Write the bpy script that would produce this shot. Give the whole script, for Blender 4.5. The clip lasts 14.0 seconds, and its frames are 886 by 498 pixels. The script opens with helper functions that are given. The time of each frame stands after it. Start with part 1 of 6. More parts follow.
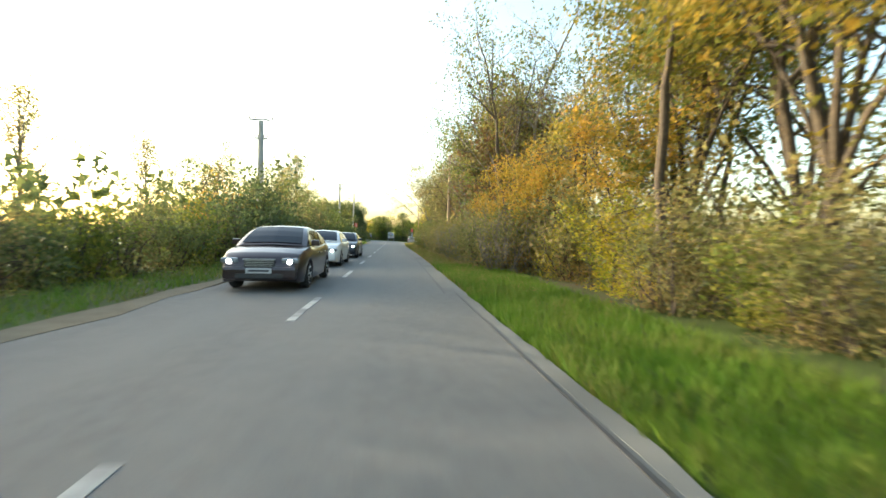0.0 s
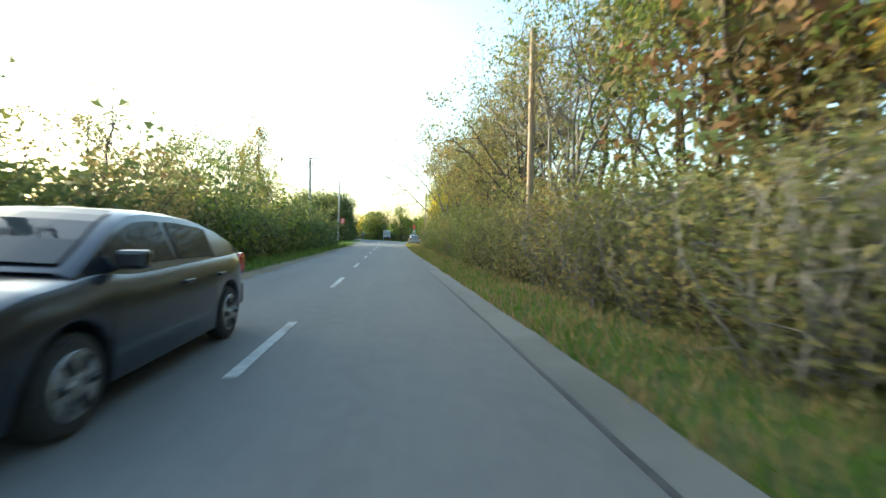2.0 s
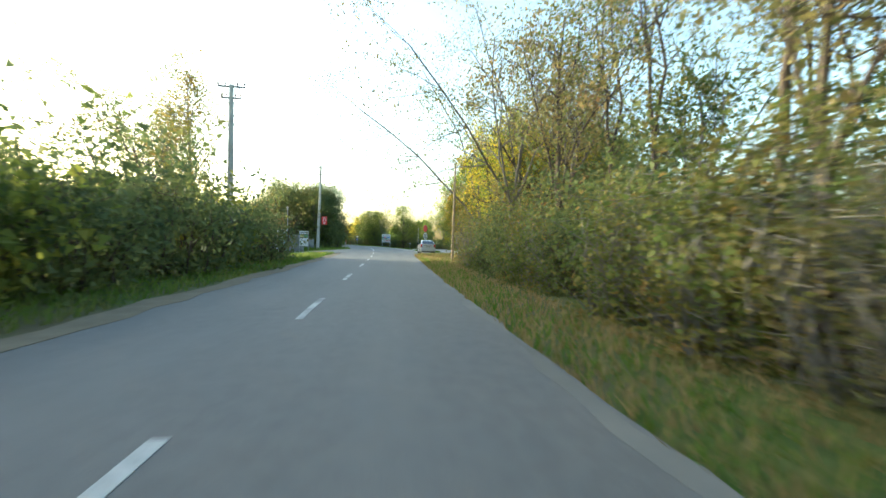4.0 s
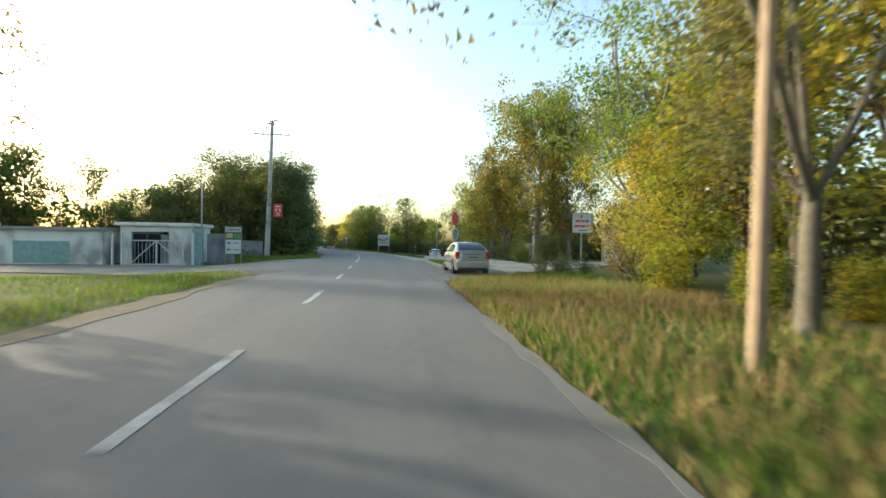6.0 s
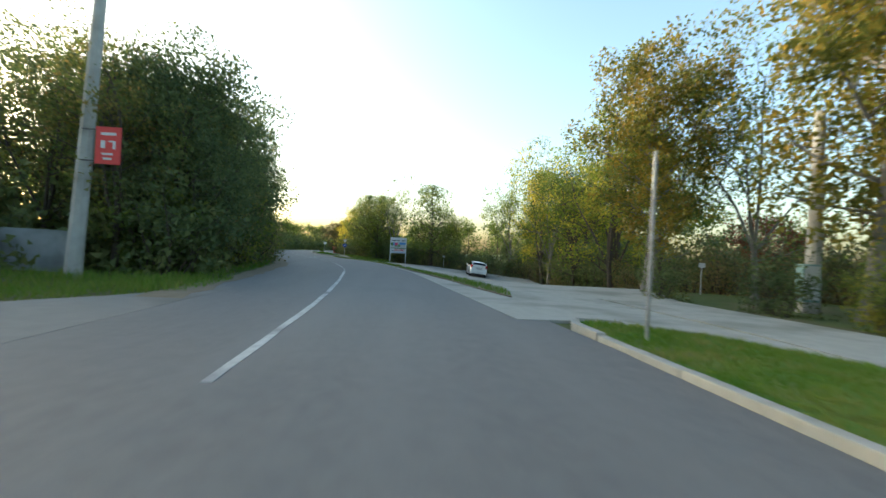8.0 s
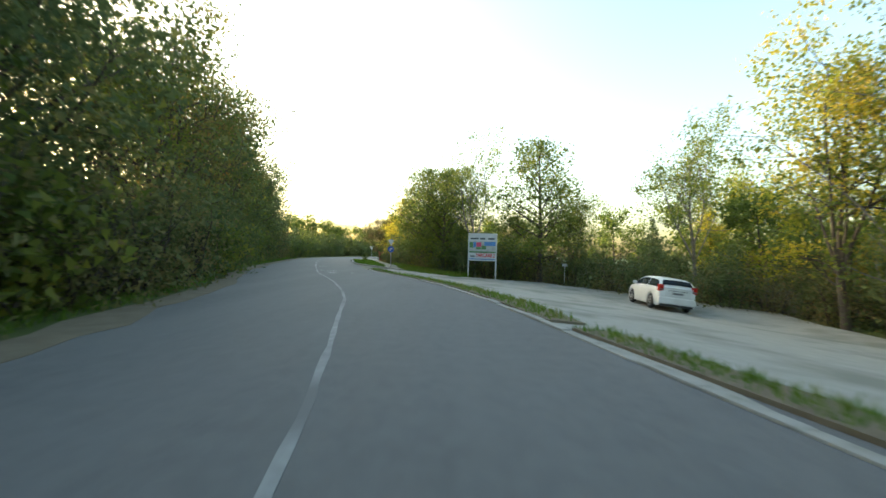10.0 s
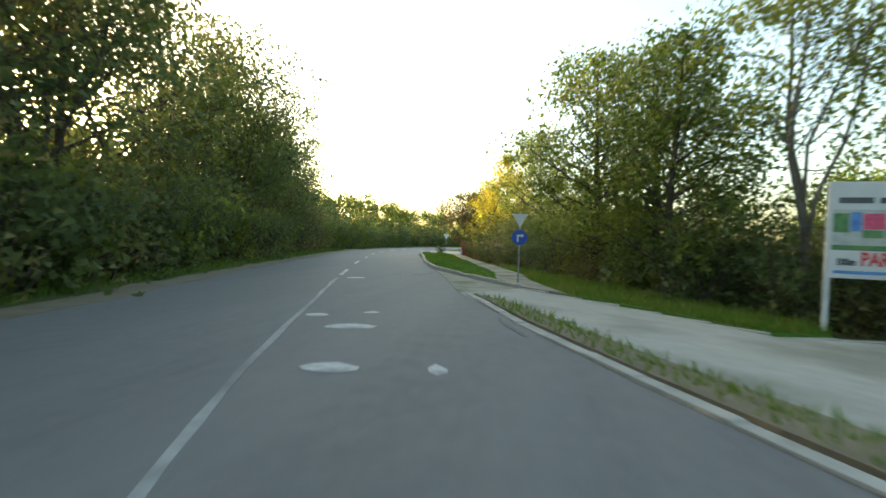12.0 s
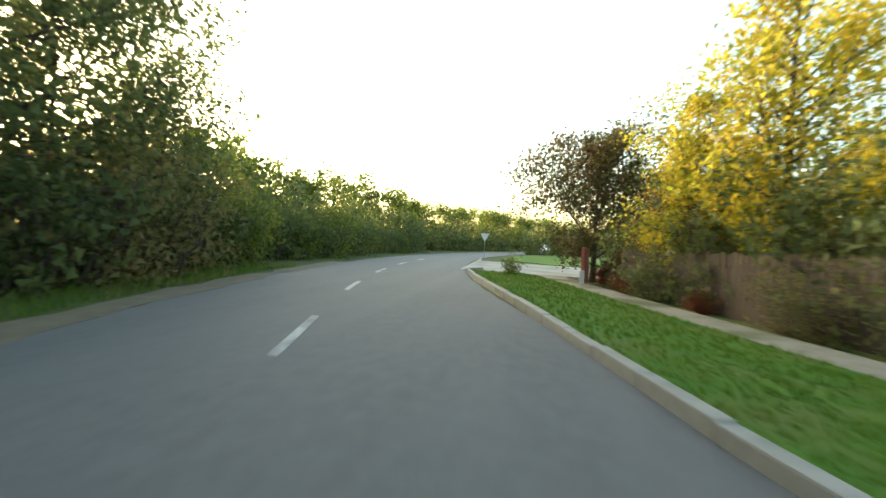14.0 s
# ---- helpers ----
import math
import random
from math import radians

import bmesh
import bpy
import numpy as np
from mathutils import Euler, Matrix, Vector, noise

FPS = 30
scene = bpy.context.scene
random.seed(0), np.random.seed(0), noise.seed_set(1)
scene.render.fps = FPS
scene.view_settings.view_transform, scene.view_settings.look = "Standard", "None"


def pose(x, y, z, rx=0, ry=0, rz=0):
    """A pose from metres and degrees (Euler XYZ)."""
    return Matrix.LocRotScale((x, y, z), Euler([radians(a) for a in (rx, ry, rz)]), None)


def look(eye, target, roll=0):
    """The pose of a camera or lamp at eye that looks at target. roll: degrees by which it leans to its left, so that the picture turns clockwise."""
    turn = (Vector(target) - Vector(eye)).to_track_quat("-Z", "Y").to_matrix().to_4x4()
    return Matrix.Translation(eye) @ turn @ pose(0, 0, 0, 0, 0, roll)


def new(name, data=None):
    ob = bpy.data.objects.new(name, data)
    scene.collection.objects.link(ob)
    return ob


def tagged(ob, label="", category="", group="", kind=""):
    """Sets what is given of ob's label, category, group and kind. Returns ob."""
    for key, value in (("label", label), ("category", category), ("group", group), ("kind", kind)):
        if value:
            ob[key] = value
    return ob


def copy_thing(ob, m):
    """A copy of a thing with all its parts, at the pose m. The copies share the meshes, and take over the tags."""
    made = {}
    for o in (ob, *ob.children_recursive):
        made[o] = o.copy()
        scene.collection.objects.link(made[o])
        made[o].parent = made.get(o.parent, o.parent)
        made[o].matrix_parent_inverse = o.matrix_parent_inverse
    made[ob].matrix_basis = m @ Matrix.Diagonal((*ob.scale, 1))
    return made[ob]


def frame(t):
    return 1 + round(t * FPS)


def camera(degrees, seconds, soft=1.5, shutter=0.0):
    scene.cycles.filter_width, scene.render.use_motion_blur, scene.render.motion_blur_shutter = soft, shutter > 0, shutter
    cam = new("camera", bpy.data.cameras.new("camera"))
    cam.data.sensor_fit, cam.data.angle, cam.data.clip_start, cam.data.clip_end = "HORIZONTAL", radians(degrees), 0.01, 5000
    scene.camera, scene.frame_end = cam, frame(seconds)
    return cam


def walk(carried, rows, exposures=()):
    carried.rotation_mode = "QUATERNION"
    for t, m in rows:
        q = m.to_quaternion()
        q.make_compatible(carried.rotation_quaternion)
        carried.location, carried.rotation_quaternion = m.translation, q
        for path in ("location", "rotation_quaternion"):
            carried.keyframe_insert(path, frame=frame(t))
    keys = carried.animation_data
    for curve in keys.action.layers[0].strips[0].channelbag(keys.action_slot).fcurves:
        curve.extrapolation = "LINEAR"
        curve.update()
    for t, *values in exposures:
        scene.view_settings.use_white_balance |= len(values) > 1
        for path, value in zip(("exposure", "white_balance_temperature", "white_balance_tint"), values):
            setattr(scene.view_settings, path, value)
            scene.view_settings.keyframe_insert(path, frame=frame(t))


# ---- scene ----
cam = camera(89.32, 14.0, soft=1.5, shutter=0.25)
PATH = [
    (0.0, pose(0.06, 0.00, 1.24, 88.58, -1.26, -6.25)),
    (0.5, pose(0.04, 5.72, 1.24, 88.69, -1.15, -5.83)),
    (1.0, pose(0.02, 11.44, 1.24, 89.02, -0.95, -5.85)),
    (1.5, pose(-0.01, 17.15, 1.24, 88.57, -1.02, -6.29)),
    (2.0, pose(-0.05, 22.90, 1.24, 88.38, -0.89, -6.76)),
    (2.5, pose(-0.07, 28.74, 1.24, 88.48, -0.65, -6.80)),
    (3.0, pose(-0.07, 34.65, 1.24, 88.54, -0.49, -6.58)),
    (3.5, pose(-0.05, 40.62, 1.24, 88.94, -0.71, -6.41)),
    (4.0, pose(-0.01, 46.71, 1.24, 89.05, -1.06, -6.74)),
    (4.5, pose(0.05, 52.87, 1.24, 88.99, -1.13, -6.97)),
    (5.0, pose(0.12, 59.09, 1.24, 88.89, -0.90, -6.92)),
    (5.5, pose(0.21, 65.34, 1.24, 88.92, -0.57, -6.69)),
    (6.0, pose(0.30, 71.60, 1.24, 89.38, -0.82, -6.65)),
    (6.5, pose(0.30, 77.74, 1.24, 89.20, -0.83, -6.24)),
    (7.0, pose(0.15, 84.00, 1.24, 89.55, -1.04, -6.13)),
    (7.5, pose(-0.02, 90.11, 1.24, 89.86, -2.08, -5.71)),
    (8.0, pose(-0.27, 96.34, 1.24, 90.38, -3.00, -5.04)),
    (8.5, pose(-0.61, 102.11, 1.24, 90.15, -2.44, -3.91)),
    (9.0, pose(-1.10, 107.92, 1.24, 90.12, -1.64, -1.97)),
    (9.5, pose(-1.74, 113.66, 1.24, 90.29, -1.35, 0.03)),
    (10.0, pose(-2.54, 119.30, 1.24, 90.55, -1.81, 1.85)),
    (10.5, pose(-3.52, 124.86, 1.24, 90.43, -3.40, 3.84)),
    (11.0, pose(-4.71, 130.06, 1.24, 90.15, -3.64, 6.33)),
    (11.5, pose(-5.99, 134.68, 1.24, 89.38, -3.13, 8.45)),
    (12.0, pose(-7.48, 139.43, 1.24, 88.89, -2.22, 10.35)),
    (12.5, pose(-9.06, 144.44, 1.24, 88.58, -0.76, 11.25)),
    (13.0, pose(-10.76, 149.63, 1.24, 88.64, -0.89, 12.14)),
    (13.5, pose(-12.53, 155.03, 1.24, 88.74, -2.40, 11.82)),
    (14.0, pose(-14.34, 160.86, 1.24, 89.03, -2.57, 10.78)),
]
walk(cam, PATH, exposures=[(0.0, 2.55, 6050, 2), (1.2, 2.58, 5700, 0), (2.2, 2.58, 5350, -3), (3.2, 2.58, 5350, -3), (5.3, 2.44, 5800, 0), (6.2, 2.08, 5700, 2), (7.2, 2.06, 5400, 2),
                           (8.2, 2.08, 5600, 2), (10.3, 2.45, 6200, 0), (11.5, 2.5, 6350, 0), (14.0, 2.68, 6600, 0)])

# ---- world and sun ----
SUN_EL, SUN_AZ = 9.0, -62.0          # degrees; azimuth from straight ahead, left is negative
world = bpy.data.worlds.new("sky")
scene.world = world
world.use_nodes = True
wn, wl = world.node_tree.nodes, world.node_tree.links
sky = wn.new("ShaderNodeTexSky")
sky.sky_type = "NISHITA"
sky.sun_disc = False
sky.sun_elevation = radians(SUN_EL)
sky.sun_rotation = radians(SUN_AZ)
sky.air_density, sky.dust_density, sky.ozone_density = 1.0, 3.5, 0.4
wl.new(sky.outputs[0], wn["Background"].inputs[0])
wn["Background"].inputs[1].default_value = 0.15
sun = new("sun", bpy.data.lights.new("sun", "SUN"))
sun.data.energy, sun.data.angle, sun.data.color = 2.0, radians(0.6), (1.0, 0.8, 0.56)
az, el = radians(SUN_AZ), radians(SUN_EL)
sun_dir = Vector((math.sin(az) * math.cos(el), math.cos(az) * math.cos(el), math.sin(el)))
sun.matrix_world = look(sun_dir * 100, (0, 0, 0))


# ---- materials ----
def material(name, base, rough=0.7, metal=0.0, second=None, scale=6.0, amount=0.5, bump=0.0, fine=60.0,
             third=None, coarse=0.6, spec=0.5, coat=0.0, island=None):
    """Principled surface with coarse stains and fine grain."""
    m = bpy.data.materials.new(name)
    m.use_nodes = True
    n, l = m.node_tree.nodes, m.node_tree.links
    b = n["Principled BSDF"]
    b.inputs["Roughness"].default_value = rough
    b.inputs["Metallic"].default_value = metal
    b.inputs["Specular IOR Level"].default_value = spec
    b.inputs["Coat Weight"].default_value = coat
    b.inputs["Base Color"].default_value = (*base, 1)
    geo = n.new("ShaderNodeTexCoord")
    col = None
    if second:
        t1 = n.new("ShaderNodeTexNoise")
        t1.inputs["Scale"].default_value, t1.inputs["Detail"].default_value = scale, 6.0
        l.new(geo.outputs["Object"], t1.inputs["Vector"])
        r1 = n.new("ShaderNodeMapRange")
        r1.inputs[1].default_value, r1.inputs[2].default_value = 0.5 - 0.25 * amount, 0.5 + 0.25 * amount
        l.new(t1.outputs[0], r1.inputs[0])
        mix = n.new("ShaderNodeMix")
        mix.data_type = "RGBA"
        mix.inputs[6].default_value, mix.inputs[7].default_value = (*base, 1), (*second, 1)
        l.new(r1.outputs[0], mix.inputs[0])
        col = mix.outputs[2]
    if third:
        t2 = n.new("ShaderNodeTexNoise")
        t2.inputs["Scale"].default_value, t2.inputs["Detail"].default_value = coarse, 5.0
        l.new(geo.outputs["Object"], t2.inputs["Vector"])
        r2 = n.new("ShaderNodeMapRange")
        r2.inputs[1].default_value, r2.inputs[2].default_value = 0.48, 0.66
        l.new(t2.outputs[0], r2.inputs[0])
        mix2 = n.new("ShaderNodeMix")
        mix2.data_type = "RGBA"
        l.new(col, mix2.inputs[6])
        mix2.inputs[7].default_value = (*third, 1)
        l.new(r2.outputs[0], mix2.inputs[0])
        col = mix2.outputs[2]
    if col:
        l.new(col, b.inputs["Base Color"])
    if bump:
        t3 = n.new("ShaderNodeTexNoise")
        t3.inputs["Scale"].default_value, t3.inputs["Detail"].default_value = fine, 4.0
        l.new(geo.outputs["Object"], t3.inputs["Vector"])
        bp = n.new("ShaderNodeBump")
        bp.inputs["Strength"].default_value, bp.inputs["Distance"].default_value = bump, 0.01
        l.new(t3.outputs[0], bp.inputs["Height"])
        l.new(bp.outputs[0], b.inputs["Normal"])
    return m


def leaf_material(name, colours, translucent=0.45):
    """Leaves whose hue wanders from leaf to leaf and from plant to plant."""
    m = bpy.data.materials.new(name)
    m.use_nodes = True
    n, l = m.node_tree.nodes, m.node_tree.links
    b, out = n["Principled BSDF"], n["Material Output"]
    g = n.new("ShaderNodeNewGeometry")
    o = n.new("ShaderNodeObjectInfo")
    tc = n.new("ShaderNodeTexCoord")
    cl = n.new("ShaderNodeTexNoise")
    cl.inputs["Scale"].default_value = 0.9
    l.new(tc.outputs["Object"], cl.inputs["Vector"])
    add = n.new("ShaderNodeMath")
    add.operation = "MULTIPLY_ADD"
    add.inputs[1].default_value = 0.45
    l.new(g.outputs["Random Per Island"], add.inputs[0])
    mr = n.new("ShaderNodeMapRange")
    mr.inputs[1].default_value, mr.inputs[2].default_value = 0.3, 0.7
    mr.inputs[3].default_value, mr.inputs[4].default_value = 0.0, 0.55
    l.new(cl.outputs[0], mr.inputs[0])
    l.new(mr.outputs[0], add.inputs[2])
    add2 = n.new("ShaderNodeMath")
    add2.operation = "MULTIPLY_ADD"
    add2.inputs[1].default_value = 0.3
    l.new(o.outputs["Random"], add2.inputs[0])
    l.new(add.outputs[0], add2.inputs[2])
    sub = n.new("ShaderNodeMath")
    sub.operation = "SUBTRACT"
    sub.inputs[1].default_value = 0.15
    l.new(add2.outputs[0], sub.inputs[0])
    ramp = n.new("ShaderNodeValToRGB")
    el_ = ramp.color_ramp.elements
    while len(el_) < len(colours):
        el_.new(0.5)
    for i, c in enumerate(colours):
        el_[i].position = i / (len(colours) - 1)
        el_[i].color = (*c, 1)
    l.new(sub.outputs[0], ramp.inputs[0])
    l.new(ramp.outputs[0], b.inputs["Base Color"])
    b.inputs["Roughness"].default_value = 0.65
    b.inputs["Specular IOR Level"].default_value = 0.18
    tr = n.new("ShaderNodeBsdfTranslucent")
    l.new(ramp.outputs[0], tr.inputs[0])
    mx = n.new("ShaderNodeMixShader")
    mx.inputs[0].default_value = translucent
    l.new(b.outputs[0], mx.inputs[1])
    l.new(tr.outputs[0], mx.inputs[2])
    l.new(mx.outputs[0], out.inputs[0])
    return m




def road_material(name, base, worn, patch):
    """Old asphalt: chippings, mottling, and long streaks along the lanes."""
    m = material(name, base, 0.78, bump=0.6, fine=110, spec=0.4)
    n, l = m.node_tree.nodes, m.node_tree.links
    tc = n.new("ShaderNodeTexCoord")
    col = None
    for scale, stretch, low, high, tone in ((1.0, (0.9, 0.035, 1), 0.42, 0.68, worn), (0.5, (1, 0.45, 1), 0.52, 0.72, patch), (6.0, (1, 0.6, 1), 0.35, 0.8, worn), (70.0, (1, 1, 1), 0.3, 0.85, patch)):
        mp = n.new("ShaderNodeMapping")
        mp.inputs["Scale"].default_value = stretch
        l.new(tc.outputs["Object"], mp.inputs["Vector"])
        t = n.new("ShaderNodeTexNoise")
        t.inputs["Scale"].default_value, t.inputs["Detail"].default_value = scale, 5.0
        l.new(mp.outputs[0], t.inputs["Vector"])
        r = n.new("ShaderNodeMapRange")
        r.inputs[1].default_value, r.inputs[2].default_value, r.inputs[4].default_value = low, high, 0.75
        l.new(t.outputs[0], r.inputs[0])
        mix = n.new("ShaderNodeMix")
        mix.data_type = "RGBA"
        mix.inputs[6].default_value, mix.inputs[7].default_value = (*base, 1), (*tone, 1)
        if col:
            l.new(col, mix.inputs[6])
        l.new(r.outputs[0], mix.inputs[0])
        col = mix.outputs[2]
    l.new(col, n["Principled BSDF"].inputs["Base Color"])
    return m


ASPHALT = road_material("asphalt", (0.118, 0.12, 0.117), (0.165, 0.167, 0.16), (0.098, 0.1, 0.099))
ASPHALT_OLD = material("pale_asphalt", (0.145, 0.147, 0.138), 0.85, second=(0.19, 0.19, 0.175), scale=3.0, amount=1.5, bump=0.6, fine=70,
                       third=(0.12, 0.122, 0.11), coarse=0.3, spec=0.3)
CONCRETE = material("concrete", (0.26, 0.26, 0.23), 0.9, second=(0.34, 0.335, 0.3), scale=3.5, amount=1.4, bump=0.5, fine=60,
                    third=(0.19, 0.195, 0.165), coarse=0.5, spec=0.3)
DIRT = material("dirt", (0.13, 0.11, 0.075), 0.95, second=(0.2, 0.17, 0.12), scale=2.5, amount=1.3, bump=0.9, fine=40, spec=0.2)
DUST = material("dust", (0.2, 0.19, 0.155), 0.95, second=(0.29, 0.28, 0.235), scale=3.0, amount=1.3, bump=0.9, fine=45, third=(0.12, 0.13, 0.07), coarse=0.9, spec=0.2)
ROAD_PAINT = material("road_paint", (0.5, 0.51, 0.49), 0.75, second=(0.26, 0.27, 0.26), scale=9, amount=1.2, bump=0.4, fine=90, third=(0.17, 0.172, 0.168), coarse=1.1)
WORN_PAINT = material("worn_road_paint", (0.33, 0.335, 0.32), 0.8, second=(0.17, 0.172, 0.168), scale=6, amount=1.2, bump=0.4, fine=90, third=(0.14, 0.142, 0.138), coarse=0.5)
SEAM = material("tar_seam", (0.035, 0.036, 0.037), 0.6, second=(0.06, 0.06, 0.06), scale=8)
GROUND = material("grassy_soil", (0.045, 0.075, 0.018), 0.95, second=(0.09, 0.11, 0.03), scale=1.2, amount=1.4, bump=1.0, fine=25,
                  third=(0.10, 0.085, 0.045), coarse=0.25, spec=0.2)
BARK = material("bark", (0.05, 0.042, 0.034), 0.9, second=(0.1, 0.083, 0.064), scale=9, amount=1.2, bump=1.0, fine=30, spec=0.2)
BARK_GREY = material("grey_bark", (0.1, 0.094, 0.082), 0.9, second=(0.17, 0.16, 0.14), scale=8, amount=1.2, bump=1.0, fine=30, spec=0.2)
BARK_PALE = material("pale_bark", (0.2, 0.19, 0.165), 0.85, second=(0.1, 0.09, 0.075), scale=5, amount=1.0, bump=0.8, fine=25, spec=0.2)
LEAF_GREEN = leaf_material("green_leaves", [(0.06, 0.088, 0.021), (0.105, 0.148, 0.029), (0.18, 0.205, 0.036), (0.29, 0.262, 0.044)], 0.55)
LEAF_FRESH = leaf_material("fresh_green_leaves", [(0.075, 0.14, 0.02), (0.13, 0.2, 0.028), (0.2, 0.26, 0.034), (0.33, 0.32, 0.045)], 0.6)
LEAF_DARK = leaf_material("dark_green_leaves", [(0.06, 0.088, 0.038), (0.094, 0.126, 0.048), (0.135, 0.162, 0.054), (0.21, 0.205, 0.065)], 0.45)
LEAF_YELLOW = leaf_material("yellowing_leaves", [(0.115, 0.175, 0.025), (0.225, 0.26, 0.03), (0.4, 0.345, 0.034), (0.54, 0.38, 0.042)], 0.65)
LEAF_PLANE = leaf_material("green_and_gold_leaves", [(0.058, 0.085, 0.019), (0.12, 0.135, 0.0243), (0.245, 0.192, 0.028), (0.38, 0.24, 0.034)], 0.5)
LEAF_ORANGE = leaf_material("orange_leaves", [(0.12, 0.135, 0.025), (0.25, 0.215, 0.0312), (0.4, 0.255, 0.0375), (0.37, 0.17, 0.0438)], 0.5)
LEAF_MIXED = leaf_material("green_and_rust_leaves", [(0.0655, 0.103, 0.0276), (0.112, 0.147, 0.0345), (0.19, 0.164, 0.0431), (0.276, 0.147, 0.0483)], 0.5)
LEAF_RED = leaf_material("russet_leaves", [(0.091, 0.052, 0.026), (0.182, 0.065, 0.0325), (0.26, 0.078, 0.039), (0.156, 0.117, 0.039)], 0.5)
LEAF_RUST = leaf_material("dark_rusty_leaves", [(0.05, 0.07, 0.025), (0.09, 0.085, 0.03), (0.14, 0.085, 0.04), (0.17, 0.075, 0.045)], 0.4)
LEAF_BROWN = leaf_material("browning_leaves", [(0.0977, 0.121, 0.0391), (0.146, 0.156, 0.0547), (0.215, 0.181, 0.0685), (0.234, 0.152, 0.0685)], 0.45)
GRASS = leaf_material("grass_blades", [(0.06, 0.13, 0.013), (0.095, 0.185, 0.018), (0.14, 0.205, 0.028), (0.23, 0.22, 0.065)], 0.4)
GRASS_DRY = leaf_material("dry_grass", [(0.14, 0.14, 0.04), (0.26, 0.2, 0.08), (0.34, 0.25, 0.11), (0.2, 0.12, 0.05)], 0.35)


# ---- mesh helpers ----
def mesh_object(name, verts, faces, mat, parent=None, label="", smooth=False):
    me = bpy.data.meshes.new(name)
    me.from_pydata([tuple(v) for v in verts], [], faces)
    if mat:
        me.materials.append(mat)
    if smooth:
        me.polygons.foreach_set("use_smooth", [True] * len(me.polygons))
    ob = new(name, me)
    if parent:
        ob.parent = parent
    if label:
        tagged(ob, label=label)
    return ob


def part(name, bm, mat, parent=None, label="", smooth=False):
    me = bpy.data.meshes.new(name)
    if smooth:
        for f in bm.faces:
            f.smooth = True
    bm.to_mesh(me)
    bm.free()
    me.materials.append(mat)
    ob = new(name, me)
    if parent:
        ob.parent = parent
    if label:
        tagged(ob, label=label)
    return ob


def empty(name, m=None):
    ob = new(name)
    ob.empty_display_size = 0.2
    if m is not None:
        ob.matrix_basis = m
    return ob


def box(bm, x0, x1, y0, y1, z0, z1, bevel=0.0):
    m = Matrix.Translation(((x0 + x1) / 2, (y0 + y1) / 2, (z0 + z1) / 2)) @ Matrix.Diagonal((abs(x1 - x0), abs(y1 - y0), abs(z1 - z0), 1))
    vs = bmesh.ops.create_cube(bm, size=1, matrix=m)["verts"]
    if bevel:
        es = list({e for v in vs for e in v.link_edges})
        bmesh.ops.bevel(bm, geom=es, offset=bevel, segments=2, affect="EDGES", profile=0.6)
    return bm


def tube(bm, p0, p1, r0, r1, sides=8, cap=True):
    a, b = Vector(p0), Vector(p1)
    d = b - a
    m = Matrix.Translation((a + b) / 2) @ d.to_track_quat("Z", "Y").to_matrix().to_4x4()
    bmesh.ops.create_cone(bm, cap_ends=cap, segments=sides, radius1=r0, radius2=r1, depth=d.length, matrix=m)
    return bm


def boxes(*args):
    bm = bmesh.new()
    for a in args:
        box(bm, *a)
    return bm


def tubes(*args):
    bm = bmesh.new()
    for a in args:
        tube(bm, *a)
    return bm


# ---- plan of the road ----
ROAD_Y = [-60, 0, 60, 84, 100, 108, 116, 122, 127, 132, 136, 139, 143.2, 146.2, 150.8, 156, 161, 165, 170.8, 182, 193, 208, 228, 253, 320]
ROAD_X = [-1.4, -1.4, -1.4, -1.45, -1.9, -2.2, -2.85, -3.55, -4.6, -5.75, -7.1, -8.25, -10.0, -11.0, -12.55, -14.2, -15.75, -16.85, -18.5, -20.6, -21.2, -20.2, -15.9, -7.9, 22]


def smooth_line(ys, xs):
    """Smooth curve x(y) through a few plan points."""
    ys, xs = np.array(ys, float), np.array(xs, float)
    m = np.gradient(xs, ys)

    def f(y):
        i = int(np.clip(np.searchsorted(ys, y) - 1, 0, len(ys) - 2))
        h = ys[i + 1] - ys[i]
        s = min(max((y - ys[i]) / h, 0), 1)
        return float((2 * s**3 - 3 * s**2 + 1) * xs[i] + (s**3 - 2 * s**2 + s) * h * m[i]
                     + (-2 * s**3 + 3 * s**2) * xs[i + 1] + (s**3 - s**2) * h * m[i + 1])
    return f


road_x = smooth_line(ROAD_Y, ROAD_X)
left_off = smooth_line([-60, 0, 84, 92, 100, 106, 112, 125, 140, 160, 320], [2.75, 2.75, 2.9, 3.0, 3.0, 3.0, 3.2, 3.5, 3.9, 3.2, 3.2])
right_off = smooth_line([-60, 5, 30, 60, 84, 91, 98, 109, 122, 130, 140, 147, 152, 158, 162, 185, 320], [3.0, 3.05, 3.2, 3.1, 3.5, 3.8, 4.6, 4.6, 4.1, 4.1, 4.2, 3.85, 3.8, 3.65, 3.7, 3.3, 3.3])


def fall(x, y):
    """The lay-by drops away from the road."""
    u = x - road_x(y) - right_off(y) - 0.2
    k = min(max((y - 116) / 8, 0), 1) * min(max((159 - y) / 21, 0), 1)
    return -0.1 * min(max(u, 0), 12) * k if k > 0 else 0.0


def yard_drop(x, y):
    """The yard by the gate lies lower than the road."""
    a = min(max((-5.5 - x) / 7.5, 0), 1)
    return -0.45 * a * a * (3 - 2 * a) * min(max((y - 87) / 5, 0), 1) * min(max((110 - y) / 4, 0), 1)


